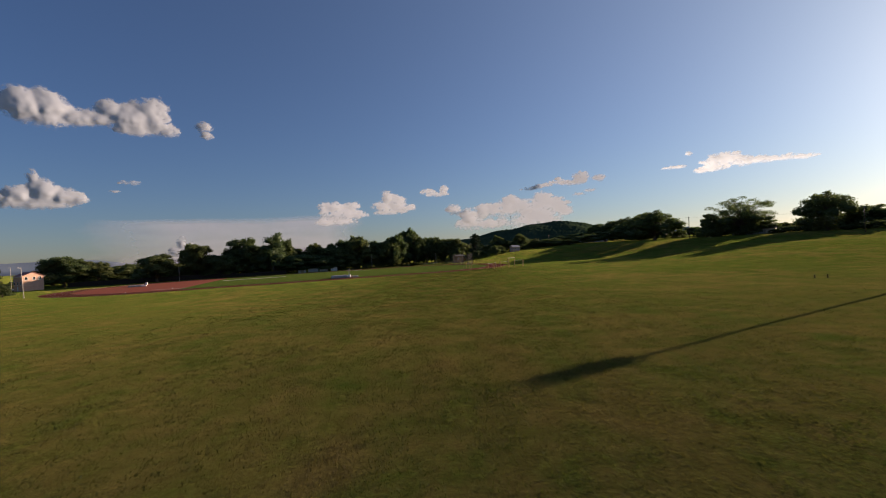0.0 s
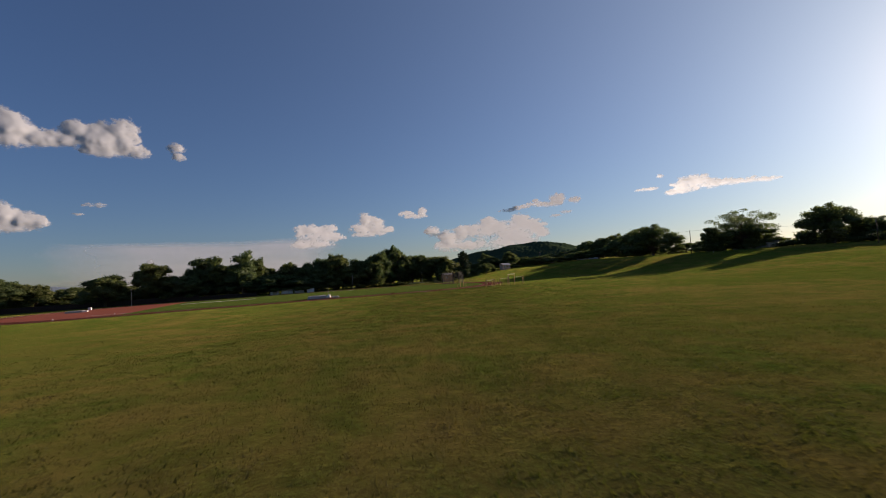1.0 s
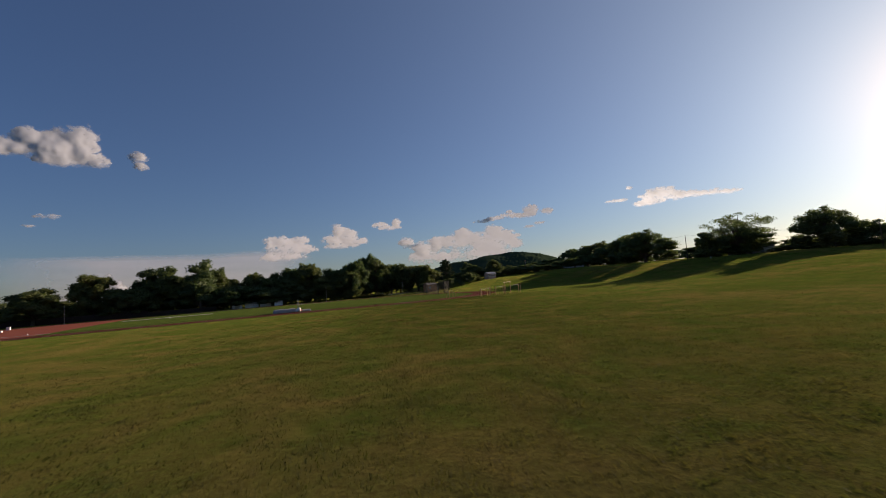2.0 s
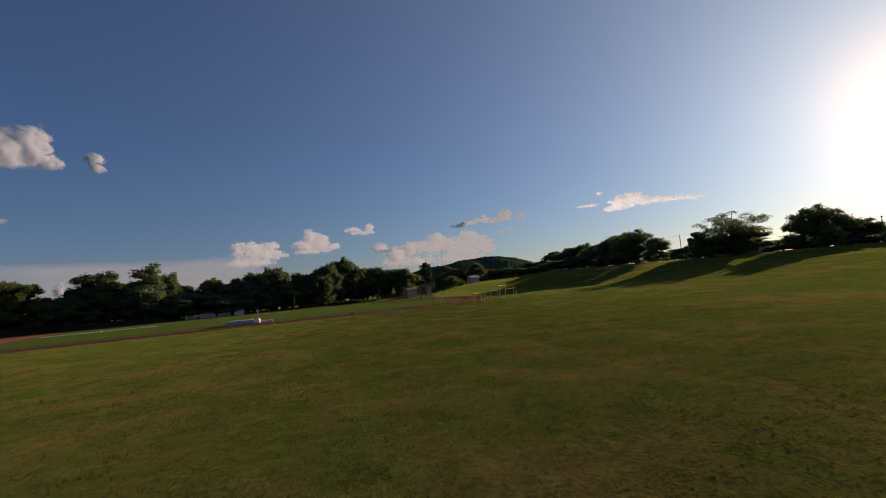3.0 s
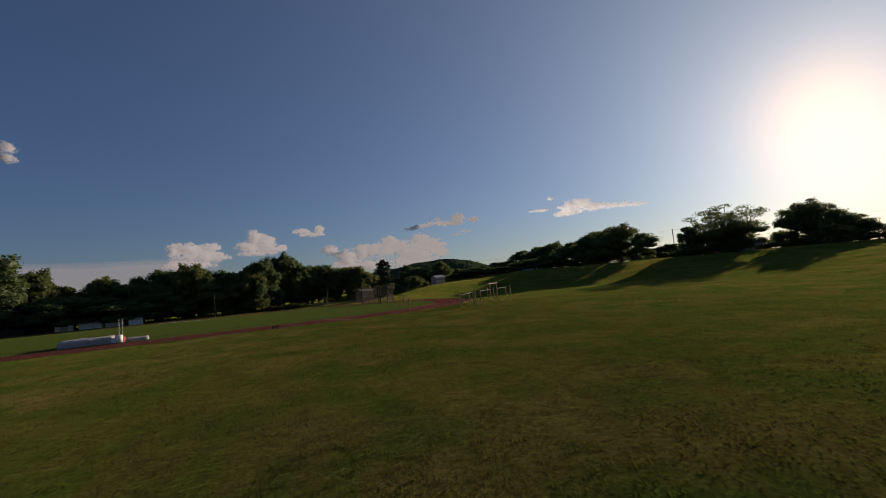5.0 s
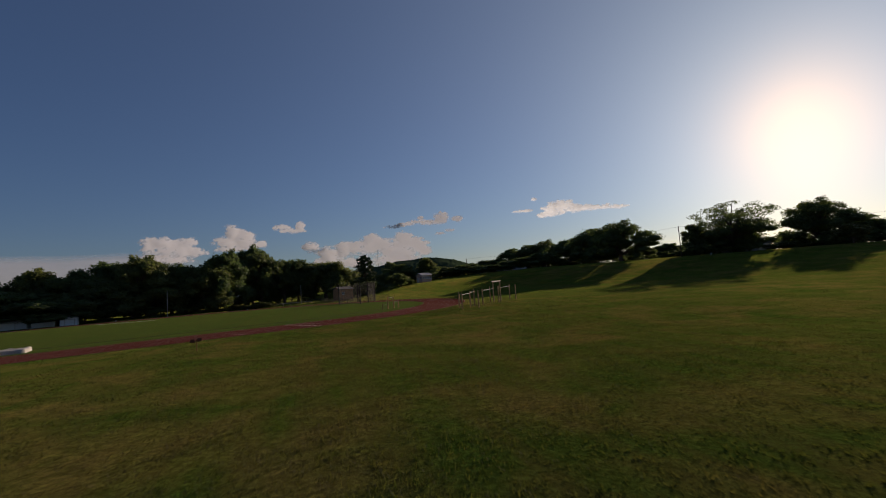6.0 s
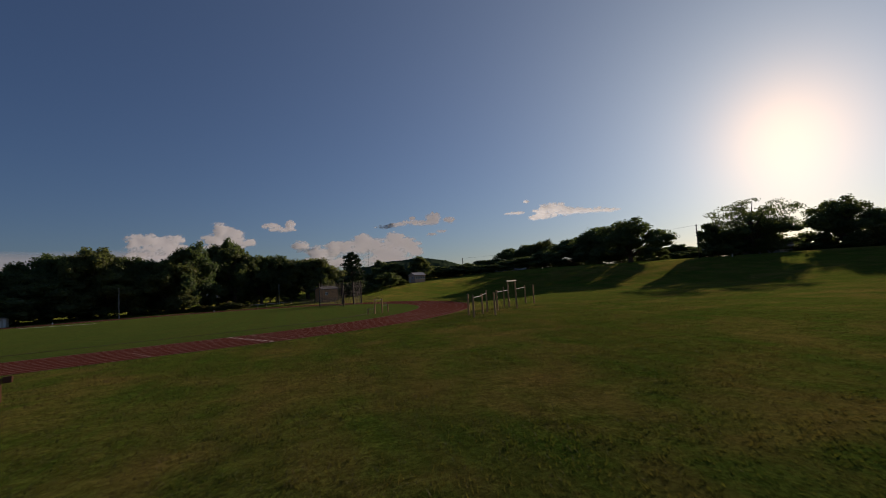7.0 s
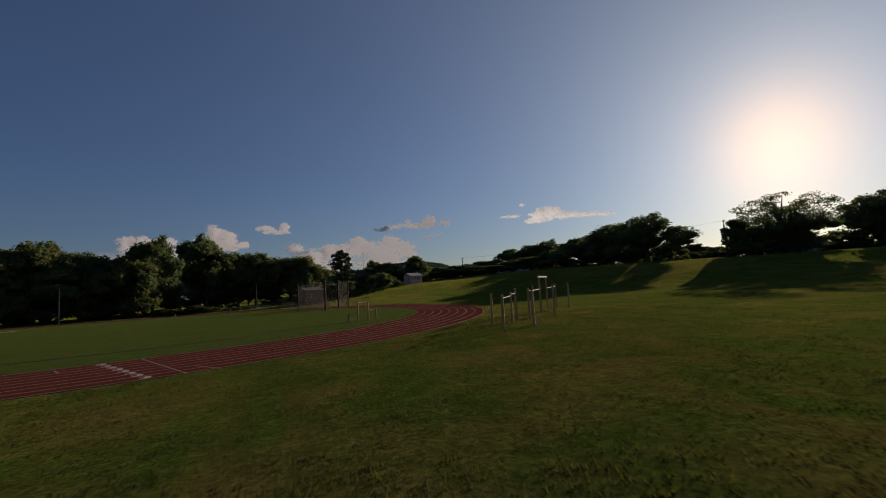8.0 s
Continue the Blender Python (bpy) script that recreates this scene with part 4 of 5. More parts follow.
for a, b in ((P1, P3), (P1, P2), (P2, P5)):
    hang_wires(a, b, 0.9)


# ---- buildings ----
def gable_house(name, at, turn, lx, ly, h, rise, wall, roof, label, category="house", windows=(), doors=(), over=0.35, eave_white=False):
    """A house of one mass: walls, pitched roof with thickness, windows with frame and pane, doors. Ridge along x."""
    hs = thing(name, at, turn, label, category)
    bm = bmesh.new()
    vs = [bm.verts.new(p) for p in ((-lx / 2, -ly / 2, -0.5), (lx / 2, -ly / 2, -0.5), (lx / 2, ly / 2, -0.5), (-lx / 2, ly / 2, -0.5), (-lx / 2, -ly / 2, h), (lx / 2, -ly / 2, h), (lx / 2, ly / 2, h), (-lx / 2, ly / 2, h), (-lx / 2, 0, h + rise), (lx / 2, 0, h + rise))]
    for q in ((0, 1, 5, 4), (2, 3, 7, 6), (1, 2, 6, 9, 5), (3, 0, 4, 8, 7), (3, 2, 1, 0), (4, 5, 9, 8), (6, 7, 8, 9)):
        bm.faces.new([vs[i] for i in q])
    part("wall", bm, wall, hs)
    for s in (-1, 1):
        bm = bmesh.new()
        ey, ez = s * (ly / 2 + over), h - over * rise / (ly / 2)
        p = [(-lx / 2 - over, ey, ez + 0.03), (lx / 2 + over, ey, ez + 0.03), (lx / 2 + over, 0, h + rise + 0.03), (-lx / 2 - over, 0, h + rise + 0.03)]
        lo = [bm.verts.new(q) for q in p]
        hi = [bm.verts.new((x, y, z + 0.14)) for x, y, z in p]
        bm.faces.new(lo[::-1])
        bm.faces.new(hi)
        for i in range(4):
            bm.faces.new((lo[i], lo[(i + 1) % 4], hi[(i + 1) % 4], hi[i]))
        part("roof", bm, roof, hs)
        if eave_white:
            bm = bmesh.new()
            box(bm, (lx + 2 * over, 0.06, 0.26), (0, ey + s * 0.035, ez + 0.06))
            part("fascia", bm, M_WHITE, hs)
    for side, pos, z, w, hh in windows:
        wn_ = part("window", window_bm(w, hh, 0.10, 0.08), M_WHITE, hs)
        pn = bmesh.new()
        box(pn, (w - 0.14, 0.03, hh - 0.14), (0, 0, 0))
        part("pane", pn, M_GLASS, wn_)
        wn_.matrix_basis = wall_pose(side, pos, z, lx, ly)
    for side, pos, w, hh, material in doors:
        bm = bmesh.new()
        box(bm, (w, 0.08, hh), (0, 0, 0), 0, 0.01)
        box(bm, (w * 0.04, 0.10, hh * 0.96), (0, 0, 0))
        d = part("door", bm, material, hs)
        d.matrix_basis = wall_pose(side, pos, hh / 2, lx, ly)
        bm = bmesh.new()
        box(bm, (w + 0.24, 0.06, 0.12), (0, -0.02, hh / 2 + 0.06))
        for s in (-1, 1):
            box(bm, (0.12, 0.06, hh), (s * (w / 2 + 0.06), -0.02, 0))
        part("door_frame", bm, M_WHITE if material is not M_WHITE else M_TAN, d)
    return hs


def window_bm(w, h, rim, depth):
    bm = bmesh.new()
    for s in (-1, 1):
        box(bm, (rim, depth, h), (s * (w - rim) / 2, 0, 0))
        box(bm, (w - 2 * rim, depth, rim), (0, 0, s * (h - rim) / 2))
    box(bm, (w + 0.16, depth + 0.08, 0.06), (0, -0.04, -h / 2 - 0.03))
    box(bm, (0.05, depth * 0.8, h - 2 * rim), (0, 0, 0))
    return bm


def wall_pose(side, pos, z, lx, ly):
    if side == "s":
        return Matrix.Translation((pos, -ly / 2 - 0.02, z))
    if side == "n":
        return Matrix.Translation((pos, ly / 2 + 0.02, z)) @ Matrix.Rotation(math.pi, 4, "Z")
    if side == "e":
        return Matrix.Translation((lx / 2 + 0.02, pos, z)) @ Matrix.Rotation(math.pi / 2, 4, "Z")
    return Matrix.Translation((-lx / 2 - 0.02, pos, z)) @ Matrix.Rotation(-math.pi / 2, 4, "Z")


def build_sheds():
    g = "sheds by the far straight"
    tagged(gable_house("shed", (-75.7, 228.3, 0), TH + 0.1, 3.8, 3.0, 1.95, 0.45, M_WHITE, M_CONC, "small white garden shed with tan double doors", "shed", doors=[("s", 0, 1.7, 1.6, M_TAN)], over=0.12, eave_white=True), group=g)
    tagged(gable_house("shed", (-70.4, 230.6, 0), TH, 5.2, 3.0, 1.6, 0.5, M_WHITE, M_CONC, "long low whitish shed with a pale open front", "shed", doors=[("s", 1.5, 1.9, 1.4, M_WHITE)], over=0.3), group=g)
    tagged(gable_house("shed", (-64.9, 231.4, 0), TH, 4.4, 2.8, 1.75, 0.5, M_WHITE, M_CONC, "whitish shed with a shallow pale roof", "shed", over=0.3), group=g)
    tagged(gable_house("shed", (-58.9, 229.2, 0), TH, 3.3, 2.8, 1.8, 0.55, M_WHITE, M_CONC, "small whitish shed with a pale front door", "shed", doors=[("s", 0.2, 1.7, 1.4, M_WHITE)], over=0.15), group=g)


def build_houses():
    z = ground_z(46.5, 276)
    gable_house("house", (46.5, 277.5, z), 0.32, 4.9, 4.4, 2.9, 0.9, M_PALEBRICK, M_GREYWALL, "small pale brick house with a grey roof on the hillside", windows=[("s", p, 1.9, 0.8, 1.1) for p in (-1.8, -0.6, 0.6, 1.8)] + [("e", 0, 1.9, 1.1, 1.0), ("w", -0.8, 1.9, 1.0, 1.0)], doors=[("w", 1.4, 0.9, 2.0, M_TAN)])
    gable_house("brick_hall", (8.9, 247.0, 0), 0.30, 4.6, 6.0, 3.9, 0.7, M_OCHRE, M_ROOF, "plain brown brick hall with a low roof behind trees", "building", windows=[("s", -1.2, 2.6, 0.9, 0.8), ("e", -1.5, 2.6, 0.9, 0.8)], doors=[("e", 1.6, 1.2, 2.1, M_DARKSTEEL)])
    z = ground_z(161, 221)
    gable_house("house", (161.0, 221.0, z), -0.75, 18.0, 8.0, 2.5, 2.4, M_GREYWALL, M_ROOF, "low grey house with a long roof under oaks", windows=[("s", p, 1.4, 1.5, 1.1) for p in (-6, -2.5, 3.5)], doors=[("s", 6.5, 2.6, 2.0, M_WHITE)], eave_white=True)
    gable_house("house", (-184.0, 189.5, 0), -0.44, 7.5, 7.5, 6.4, 1.7, M_PALEBRICK, M_ROOF_RED, "pale pink house with a rusty red roof", windows=[("e", p, 5.4, 1.1, 1.4) for p in (-2.2, 0.4, 2.4)] + [("s", p, 3.4, 1.1, 1.5) for p in (-2.8, 0, 2.8)], doors=[("s", 0, 1.0, 2.0, M_WHITE)], eave_white=True)
    gable_house("house", (-171.0, 245.0, 0), 0.3, 15.0, 9.0, 3.2, 2.4, M_TAN, M_ROOF_RED, "low house with a faded red roof behind trees", windows=[("s", p, 1.6, 1.4, 1.2) for p in (-5, -1.5, 2, 5)])
    gable_house("house", (-133.0, 243.0, 0), 0.3, 13.0, 8.0, 2.8, 2.0, M_GREYWALL, M_CONC, "low house with a pale metal roof behind trees", windows=[("s", p, 1.5, 1.3, 1.1) for p in (-4, 0, 4)])
    gable_house("house", (-92.0, 242.0, 0), 0.2, 8.0, 7.0, 2.8, 1.5, M_BRICK, M_ROOF, "small tan-brick house half hidden by trees", windows=[("s", p, 1.6, 1.2, 1.1) for p in (-2.4, 2.2)], doors=[("s", 0, 1.0, 2.0, M_WHITE)], eave_white=True)
    z = ground_z(122, 320)
    gable_house("house", (118.0, 330.0, z), -0.2, 16.0, 8.0, 2.6, 1.8, M_GREYWALL, M_ROOF, "low grey house among trees on the hilltop", windows=[("s", p, 1.4, 1.4, 1.1) for p in (-5, 0, 5)])


def car(x, y, turn, paint, label):
    z = ground_z(x, y) + 0.14
    c = thing("car", (x, y, z), turn, label, "car", "parked cars")
    prof = [(-2.2, 0.35), (-2.25, 0.75), (-2.1, 0.95), (-1.5, 1.0), (-0.9, 1.45), (0.7, 1.47), (1.4, 1.0), (2.1, 0.85), (2.25, 0.6), (2.2, 0.35)]
    bm = bmesh.new()
    rows = []
    for y0, k in ((-0.86, 0.96), (-0.8, 1.0), (0.8, 1.0), (0.86, 0.96)):
        rows.append([bm.verts.new((px, y0 * (0.84 if pz > 1.05 else 1), pz * (k if pz > 0.5 else 1))) for px, pz in prof])
    n = len(prof)
    for r0, r1 in zip(rows, rows[1:]):
        for i in range(n):
            bm.faces.new((r0[i], r0[(i + 1) % n], r1[(i + 1) % n], r1[i]))
    bm.faces.new(rows[0][::-1])
    bm.faces.new(rows[-1])
    part("body", bm, paint, c)
    bm = bmesh.new()
    box(bm, (1.7, 1.5, 0.34), (-0.1, 0, 1.22), 0, 0.04)
    part("window", bm, M_GLASS, c)
    for wx in (-1.4, 1.4):
        for wy in (-0.8, 0.8):
            bm = bmesh.new()
            tube(bm, (wx, wy - 0.1, 0.32), (wx, wy + 0.1, 0.32), 0.32, 0.32, 14)
            wh = part("wheel", bm, M_RUBBER, c)
            bm = bmesh.new()
            tube(bm, (wx, wy - 0.12, 0.32), (wx, wy + 0.12, 0.32), 0.17, 0.17, 10)
            part("rim", bm, M_STEEL, wh)


def build_yard():
    b = thing("trash_barrel", loc(10.2, 50.8), 0, "rusty brown barrel beside the shrubs", "barrel")
    bm = bmesh.new()
    tube(bm, (0, 0, 0), (0, 0, 0.88), 0.29, 0.29, 14)
    for z in (0.02, 0.30, 0.58, 0.87):
        tube(bm, (0, 0, z - 0.02), (0, 0, z + 0.02), 0.305, 0.305, 14)
    part("drum", bm, M_RUST, b)
    r = thing("guard_rail", (0, 0, 0), 0, "pale low pipe rail along the path", "rail")
    a, q = Vector((-12.3, 245.5, 0)), Vector((-1.2, 249.0, 0))
    for i in range(6):
        p = a.lerp(q, i / 5)
        bm = bmesh.new()
        tube(bm, (p.x, p.y, -0.2), (p.x, p.y, 0.75), 0.05, 0.05, 7)
        part("post", bm, M_POLE, r)
    bm = bmesh.new()
    tube(bm, (a.x, a.y, 0.74), (q.x, q.y, 0.74), 0.06, 0.06, 7)
    part("rail", bm, M_POLE, r)
    for k in range(6):
        x, y, _ = loc(0.5 + 1.5 * k, 51.5)
        plant("olive", x, y, 1.5 + 0.5 * math.sin(k * 2), 2.2, group="shrubs by the barrel")
    car(99.0, 309.5, 0.15, M_WHITE, "white saloon car on the hillside road")
    car(104.5, 310.2, 0.15, M_GREYWALL, "grey saloon car on the hillside road")
    car(-192.0, 188.0, 0.4, M_WHITE, "white car parked by the field")
    for x, y in ((131.0, 209.5),):
        m = thing("marker_post", (x, y, ground_z(x, y)), 0, "short white marker post at the lawn's edge", "post", "white marker posts")
        bm = bmesh.new()
        tube(bm, (0, 0, -0.1), (0, 0, 0.8), 0.09, 0.09, 8)
        tube(bm, (0, 0, 0.79), (0, 0, 0.86), 0.11, 0.06, 8)
        part("stake", bm, M_WHITE, m)


build_sheds()
build_houses()
build_yard()


# ---- distance: wooded hill, blue hills, mast ----
def aim(az, el, dist):
    a, e = radians(az), radians(el)
    return Vector((math.sin(a) * math.cos(e) * dist, math.cos(a) * math.cos(e) * dist, math.sin(e) * dist))


def ridge(name, material, az0, az1, dist, depth, profile, rough, label, n=120, m=14, crowns=0.0):
    """A hill range seen across its foot: crest heights follow profile(azimuth); crowns is the width of the treetops that cover it."""
    verts, faces = [], []
    for j in range(m + 1):
        t = j / m
        for i in range(n + 1):
            az = az0 + (az1 - az0) * i / n
            d = dist + depth * t
            crest = profile(az)
            z = crest * math.sin(math.pi * min(1, t * 1.25) / 2) ** 1.2 if t < 0.8 else crest * (1 - (t - 0.8) * 1.5)
            a = radians(az)
            x, y = math.sin(a) * d, math.cos(a) * d
            bump = rough * noise.noise(Vector((x / 60, y / 60, 3.1)))
            if crowns:
                near = noise.voronoi(Vector((x / crowns, y / crowns, 0.5)))[0]
                bump += 0.5 * crowns * (1 - near[0]) + 2.2 * noise.noise(Vector((x / 2.5, y / 2.5, 1.7)))
            verts.append((x, y, max(-3, z + bump * min(1, crest / 15) - 1.5)))
    for j in range(m):
        for i in range(n):
            a = j * (n + 1) + i
            faces.append((a, a + 1, a + n + 2, a + n + 1))
    tagged(new(name, mesh_from(name, verts, faces, material, True)), label, "hill", kind="structure")


def near_hill(az):
    return 60 * math.exp(-((az - 15.2) / (13.5 if az < 15.2 else 7.8)) ** 2) + 8


def far_hill(az):
    return 78 + 22 * math.sin(az * 0.23) + 14 * math.sin(az * 0.61 + 1)


ridge("wooded_hill", M_FOREST, -2, 84, 900, 420, near_hill, 5.0, "wooded green hill beyond the field", 640, 70, 7.5)
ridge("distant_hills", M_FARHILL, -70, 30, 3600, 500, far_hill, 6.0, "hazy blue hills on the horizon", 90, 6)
mast = thing("radio_mast", (192.5, 1189.0, 44), 0, "thin lattice radio mast on the wooded hill", "mast")
bm = bmesh.new()
for k in range(3):
    a = 2.094 * k
    tube(bm, (1.0 * math.cos(a), 1.0 * math.sin(a), 0), (0.6 * math.cos(a), 0.6 * math.sin(a), 56), 0.11, 0.08, 5)
for k in range(26):
    a, r = 2.094 * k, 1.0 - 0.4 * k / 26
    tube(bm, (r * math.cos(a), r * math.sin(a), k * 2.15), (r * math.cos(a + 2.094), r * math.sin(a + 2.094), k * 2.15 + 2.1), 0.05, 0.05, 4)
part("lattice", bm, M_DARKSTEEL, mast)


# far woods and the lane of trees along the hilltop
rngw = random.Random(5)
for x, y, h, w in ((161.8, 254.0, 9.4, 15), (163.0, 246.5, 9.6, 13), (151.0, 232.2, 7.2, 10), (175.4, 219.4, 6.6, 13), (172.1, 212.0, 5.4, 11), (188.1, 196.2, 6.6, 14), (187.0, 189.8, 6.2, 14), (185.6, 183.6, 6.6, 13), (187.1, 282.5, 8.0, 13), (191.5, 275.9, 7.8, 13), (188.5, 265.7, 6.3, 12),
                   (177.6, 302.4, 19, 19), (187.0, 294.0, 17, 18), (166.0, 262.0, 14, 16), (197.0, 284.0, 12, 18), (207.0, 289.0, 9, 17), (214.0, 280.0, 8, 15), (192.0, 240.0, 9, 17), (196.0, 197.0, 10, 15), (206.0, 190.0, 10, 16), (216.0, 182.0, 9, 15),
                   (224.0, 172.0, 10, 16), (160.0, 358.0, 20, 20), (170.0, 352.0, 17, 18), (160.0, 383.0, 17, 20), (150.0, 420.0, 14, 22), (137.0, 428.0, 12, 22)):
    plant("wood", x, y, h, w, group="woods behind the hillside")
for k in range(46):
    az = -3 + 88 * (k + rngw.random()) / 46
    d = rngw.uniform(350, 470)
    p = aim(az, 0, d)
    plant("wood", p.x, p.y, rngw.uniform(9, 14), rngw.uniform(15, 22), group="woods behind the hillside")
for k in range(22):
    az = -62 + 52 * (k + rngw.random()) / 22
    d = rngw.uniform(300, 360)
    p = aim(az, 0, d)
    plant("wood", p.x, p.y, rngw.uniform(9, 13), rngw.uniform(16, 24), group="woods beyond the track")
for k in range(26):
    t = k / 25
    x, y = 122 + 95 * t + 6 * math.sin(k * 2.2), 268 - 62 * t - 26 * math.sin(math.pi * t) + 10
    plant("bushy", x, y, 1.5 + 1.0 * abs(math.sin(k * 1.3)), 8.0 + 2 * math.sin(k * 1.9), group="bushes under the hillside trees")


# ---- clouds ----
def cloud_material(name, rag_amount, fine_amount, top, tone, through_light):
    """White vapour that thins out to nothing at its ragged rim."""
    n = Nodes(name)
    dens = n.tree.nodes.new("ShaderNodeAttribute")
    dens.attribute_name = "vapour"
    rag, fine = n.noise(0.016, 6, 0.6), n.noise(0.06, 4, 0.6)
    last = dens.outputs["Fac"]
    for tex, amount in ((rag, rag_amount), (fine, fine_amount)):
        add = n.add("ShaderNodeMath")
        add.operation = "MULTIPLY_ADD"
        n.link(tex, add.inputs[0])
        add.inputs[1].default_value = amount
        n.link(last, add.inputs[2])
        last = add.outputs[0]
    mid = 0.5 * (rag_amount + fine_amount)
    alpha = n.ramp(last, [(max(0.0, mid - 0.10), (0, 0, 0)), (mid + 0.10, (top * 0.35, top * 0.35, top * 0.35)), (mid + 0.55, (top, top, top))])
    lit = n.tree.nodes.new("ShaderNodeBsdfDiffuse")
    lit.inputs["Color"].default_value = (*tone, 1)
    seep = n.tree.nodes.new("ShaderNodeBsdfTranslucent")
    seep.inputs["Color"].default_value = (*tone, 1)
    glow = n.tree.nodes.new("ShaderNodeMixShader")
    glow.inputs[0].default_value = through_light
    n.link(lit.outputs[0], glow.inputs[1]).link(seep.outputs[0], glow.inputs[2])
    clear = n.tree.nodes.new("ShaderNodeBsdfTransparent")
    final = n.tree.nodes.new("ShaderNodeMixShader")
    n.link(alpha, final.inputs[0]).link(clear.outputs[0], final.inputs[1]).link(glow.outputs[0], final.inputs[2]).link(final.outputs[0], n.out.inputs["Surface"])
    return n.mat


M_CLOUD = cloud_material("cloud_vapour", 0.22, 0.16, 0.94, (0.54, 0.57, 0.63), 0.34)
# copy for clouds beside the sun: backlight put into paler tone and more seep
M_CLOUD_BACKLIT = cloud_material("backlit_cloud_vapour", 0.26, 0.16, 0.92, (0.62, 0.67, 0.74), 0.62)
M_VEIL = cloud_material("thin_cloud_veil", 0.10, 0.0, 0.55, (0.90, 0.86, 0.92), 0.5)


# clouds drift at different distances
REACH = {2: 2700.0, 4: 2600.0, 6: 2500.0, 7: 2900.0, 9: 2700.0, 10: 2700.0, 11: 2600.0, 13: 2700.0, 14: 2800.0}


def cloud(seed, wisp, label, heads):
    """A far cumulus: a sheet heaped into hundreds of billows that thins out at its rim; heads as (azimuth, elevation, half width, half height) in degrees;
    wisp: 0 dense, 1 torn to shreds."""
    rng = np.random.default_rng(seed)
    a0, a1 = min(h[0] - h[2] for h in heads) - 1.0, max(h[0] + h[2] for h in heads) + 1.0
    e0, e1 = min(h[1] - h[3] for h in heads) - 0.8, max(h[1] + h[3] for h in heads) + 0.8
    nx, nz = int((a1 - a0) * 14), int((e1 - e0) * 14)
    a, e = np.meshgrid(np.linspace(a0, a1, nx + 1), np.linspace(e0, e1, nz + 1))
    lift, body = np.zeros_like(a), np.zeros_like(a)
    for pa, pe, ra, re in heads:
        q = ((a - pa) / ra) ** 2 + ((e - pe) / re) ** 2
        body += np.exp(-2.0 * q)
        lift = np.maximum(lift, np.exp(-1.1 * q) * min(ra, re) * 1.1)
        for size, number in ((0.52, 12), (0.30, 30), (0.15, 50)):
            for _ in range(int(number * (ra / re) ** 0.5)):
                d = 2 * math.pi * rng.random()
                k = math.sqrt(rng.random()) * 0.98
                r = size * min(ra, re) * (0.6 + 0.8 * rng.random())
                ca, ce = pa + ra * k * math.cos(d), pe + re * k * math.sin(d) * (1.0 if math.sin(d) > 0 else 0.8)
                cap = np.maximum(0, 1 - (((a - ca) / (1 + 0.8 * wisp)) ** 2 + ((e - ce) * (1 + 0.6 * wisp)) ** 2) / (r * r))
                lift += cap * r * 0.11
                body += 0.36 * (1 - 0.5 * wisp) * cap * (1.0 if math.sin(d) > -0.3 else 0.3)
    grain = np.array([noise.turbulence(Vector((p * 1.5 + seed * 9.1, q * 2.1, seed * 3.7)), 6, True, noise_basis="PERLIN_ORIGINAL", amplitude_scale=0.6, frequency_scale=2.1)
                      for p, q in zip(a.ravel(), e.ravel())]).reshape(a.shape)
    lift = 0.46 * lift - 0.06 * grain
    for _ in range(10):
        lift[1:-1, 1:-1] = 0.4 * lift[1:-1, 1:-1] + 0.15 * (lift[:-2, 1:-1] + lift[2:, 1:-1] + lift[1:-1, :-2] + lift[1:-1, 2:])
    dens = np.clip(0.66 * body - 0.27 - 0.16 * wisp + 0.5 * (0.5 - grain), -0.6, 1.0)
    edge = np.minimum.reduce([a - a0, a1 - a, e - e0, e1 - e]) / 0.4
    dens = np.minimum(dens, edge - 0.9)
    ac, ec = (a0 + a1) / 2, (e0 + e1) / 2
    dist = REACH.get(seed, 3300.0)
    mid = aim(ac, ec, 1.0)
    # the sheet stands askew, so that the low sun rakes across it
    facing = np.array(aim(max(132.0 if ac < -25 else 119.0, 180 + a1 - 75) if ac < 22 else 180 + ac, 8.0, 1.0))
    ra_, re_ = np.radians(a), np.radians(e)
    ray = np.stack([np.sin(ra_) * np.cos(re_), np.cos(ra_) * np.cos(re_), np.sin(re_)], -1)
    far = dist * float(np.dot(np.array(mid), facing)) / (ray @ facing) - lift * radians(1) * dist
    verts = ray * far[..., None] - np.array(mid) * dist
    idx = np.arange((nx + 1) * (nz + 1)).reshape(nz + 1, nx + 1)
    quads = np.stack([idx[:-1, :-1], idx[:-1, 1:], idx[1:, 1:], idx[1:, :-1]], -1).reshape(-1, 4)
    me = mesh_from("cloud", verts.reshape(-1, 3).tolist(), quads.tolist(), M_CLOUD if ac < 22 else M_CLOUD_BACKLIT, True)
    me.attributes.new("vapour", "FLOAT", "POINT").data.foreach_set("value", dens.ravel())
    ob = new("cloud", me)
    ob.matrix_basis = Matrix.Translation(mid * dist)
    tagged(ob, label, "cloud", "clouds", "structure")


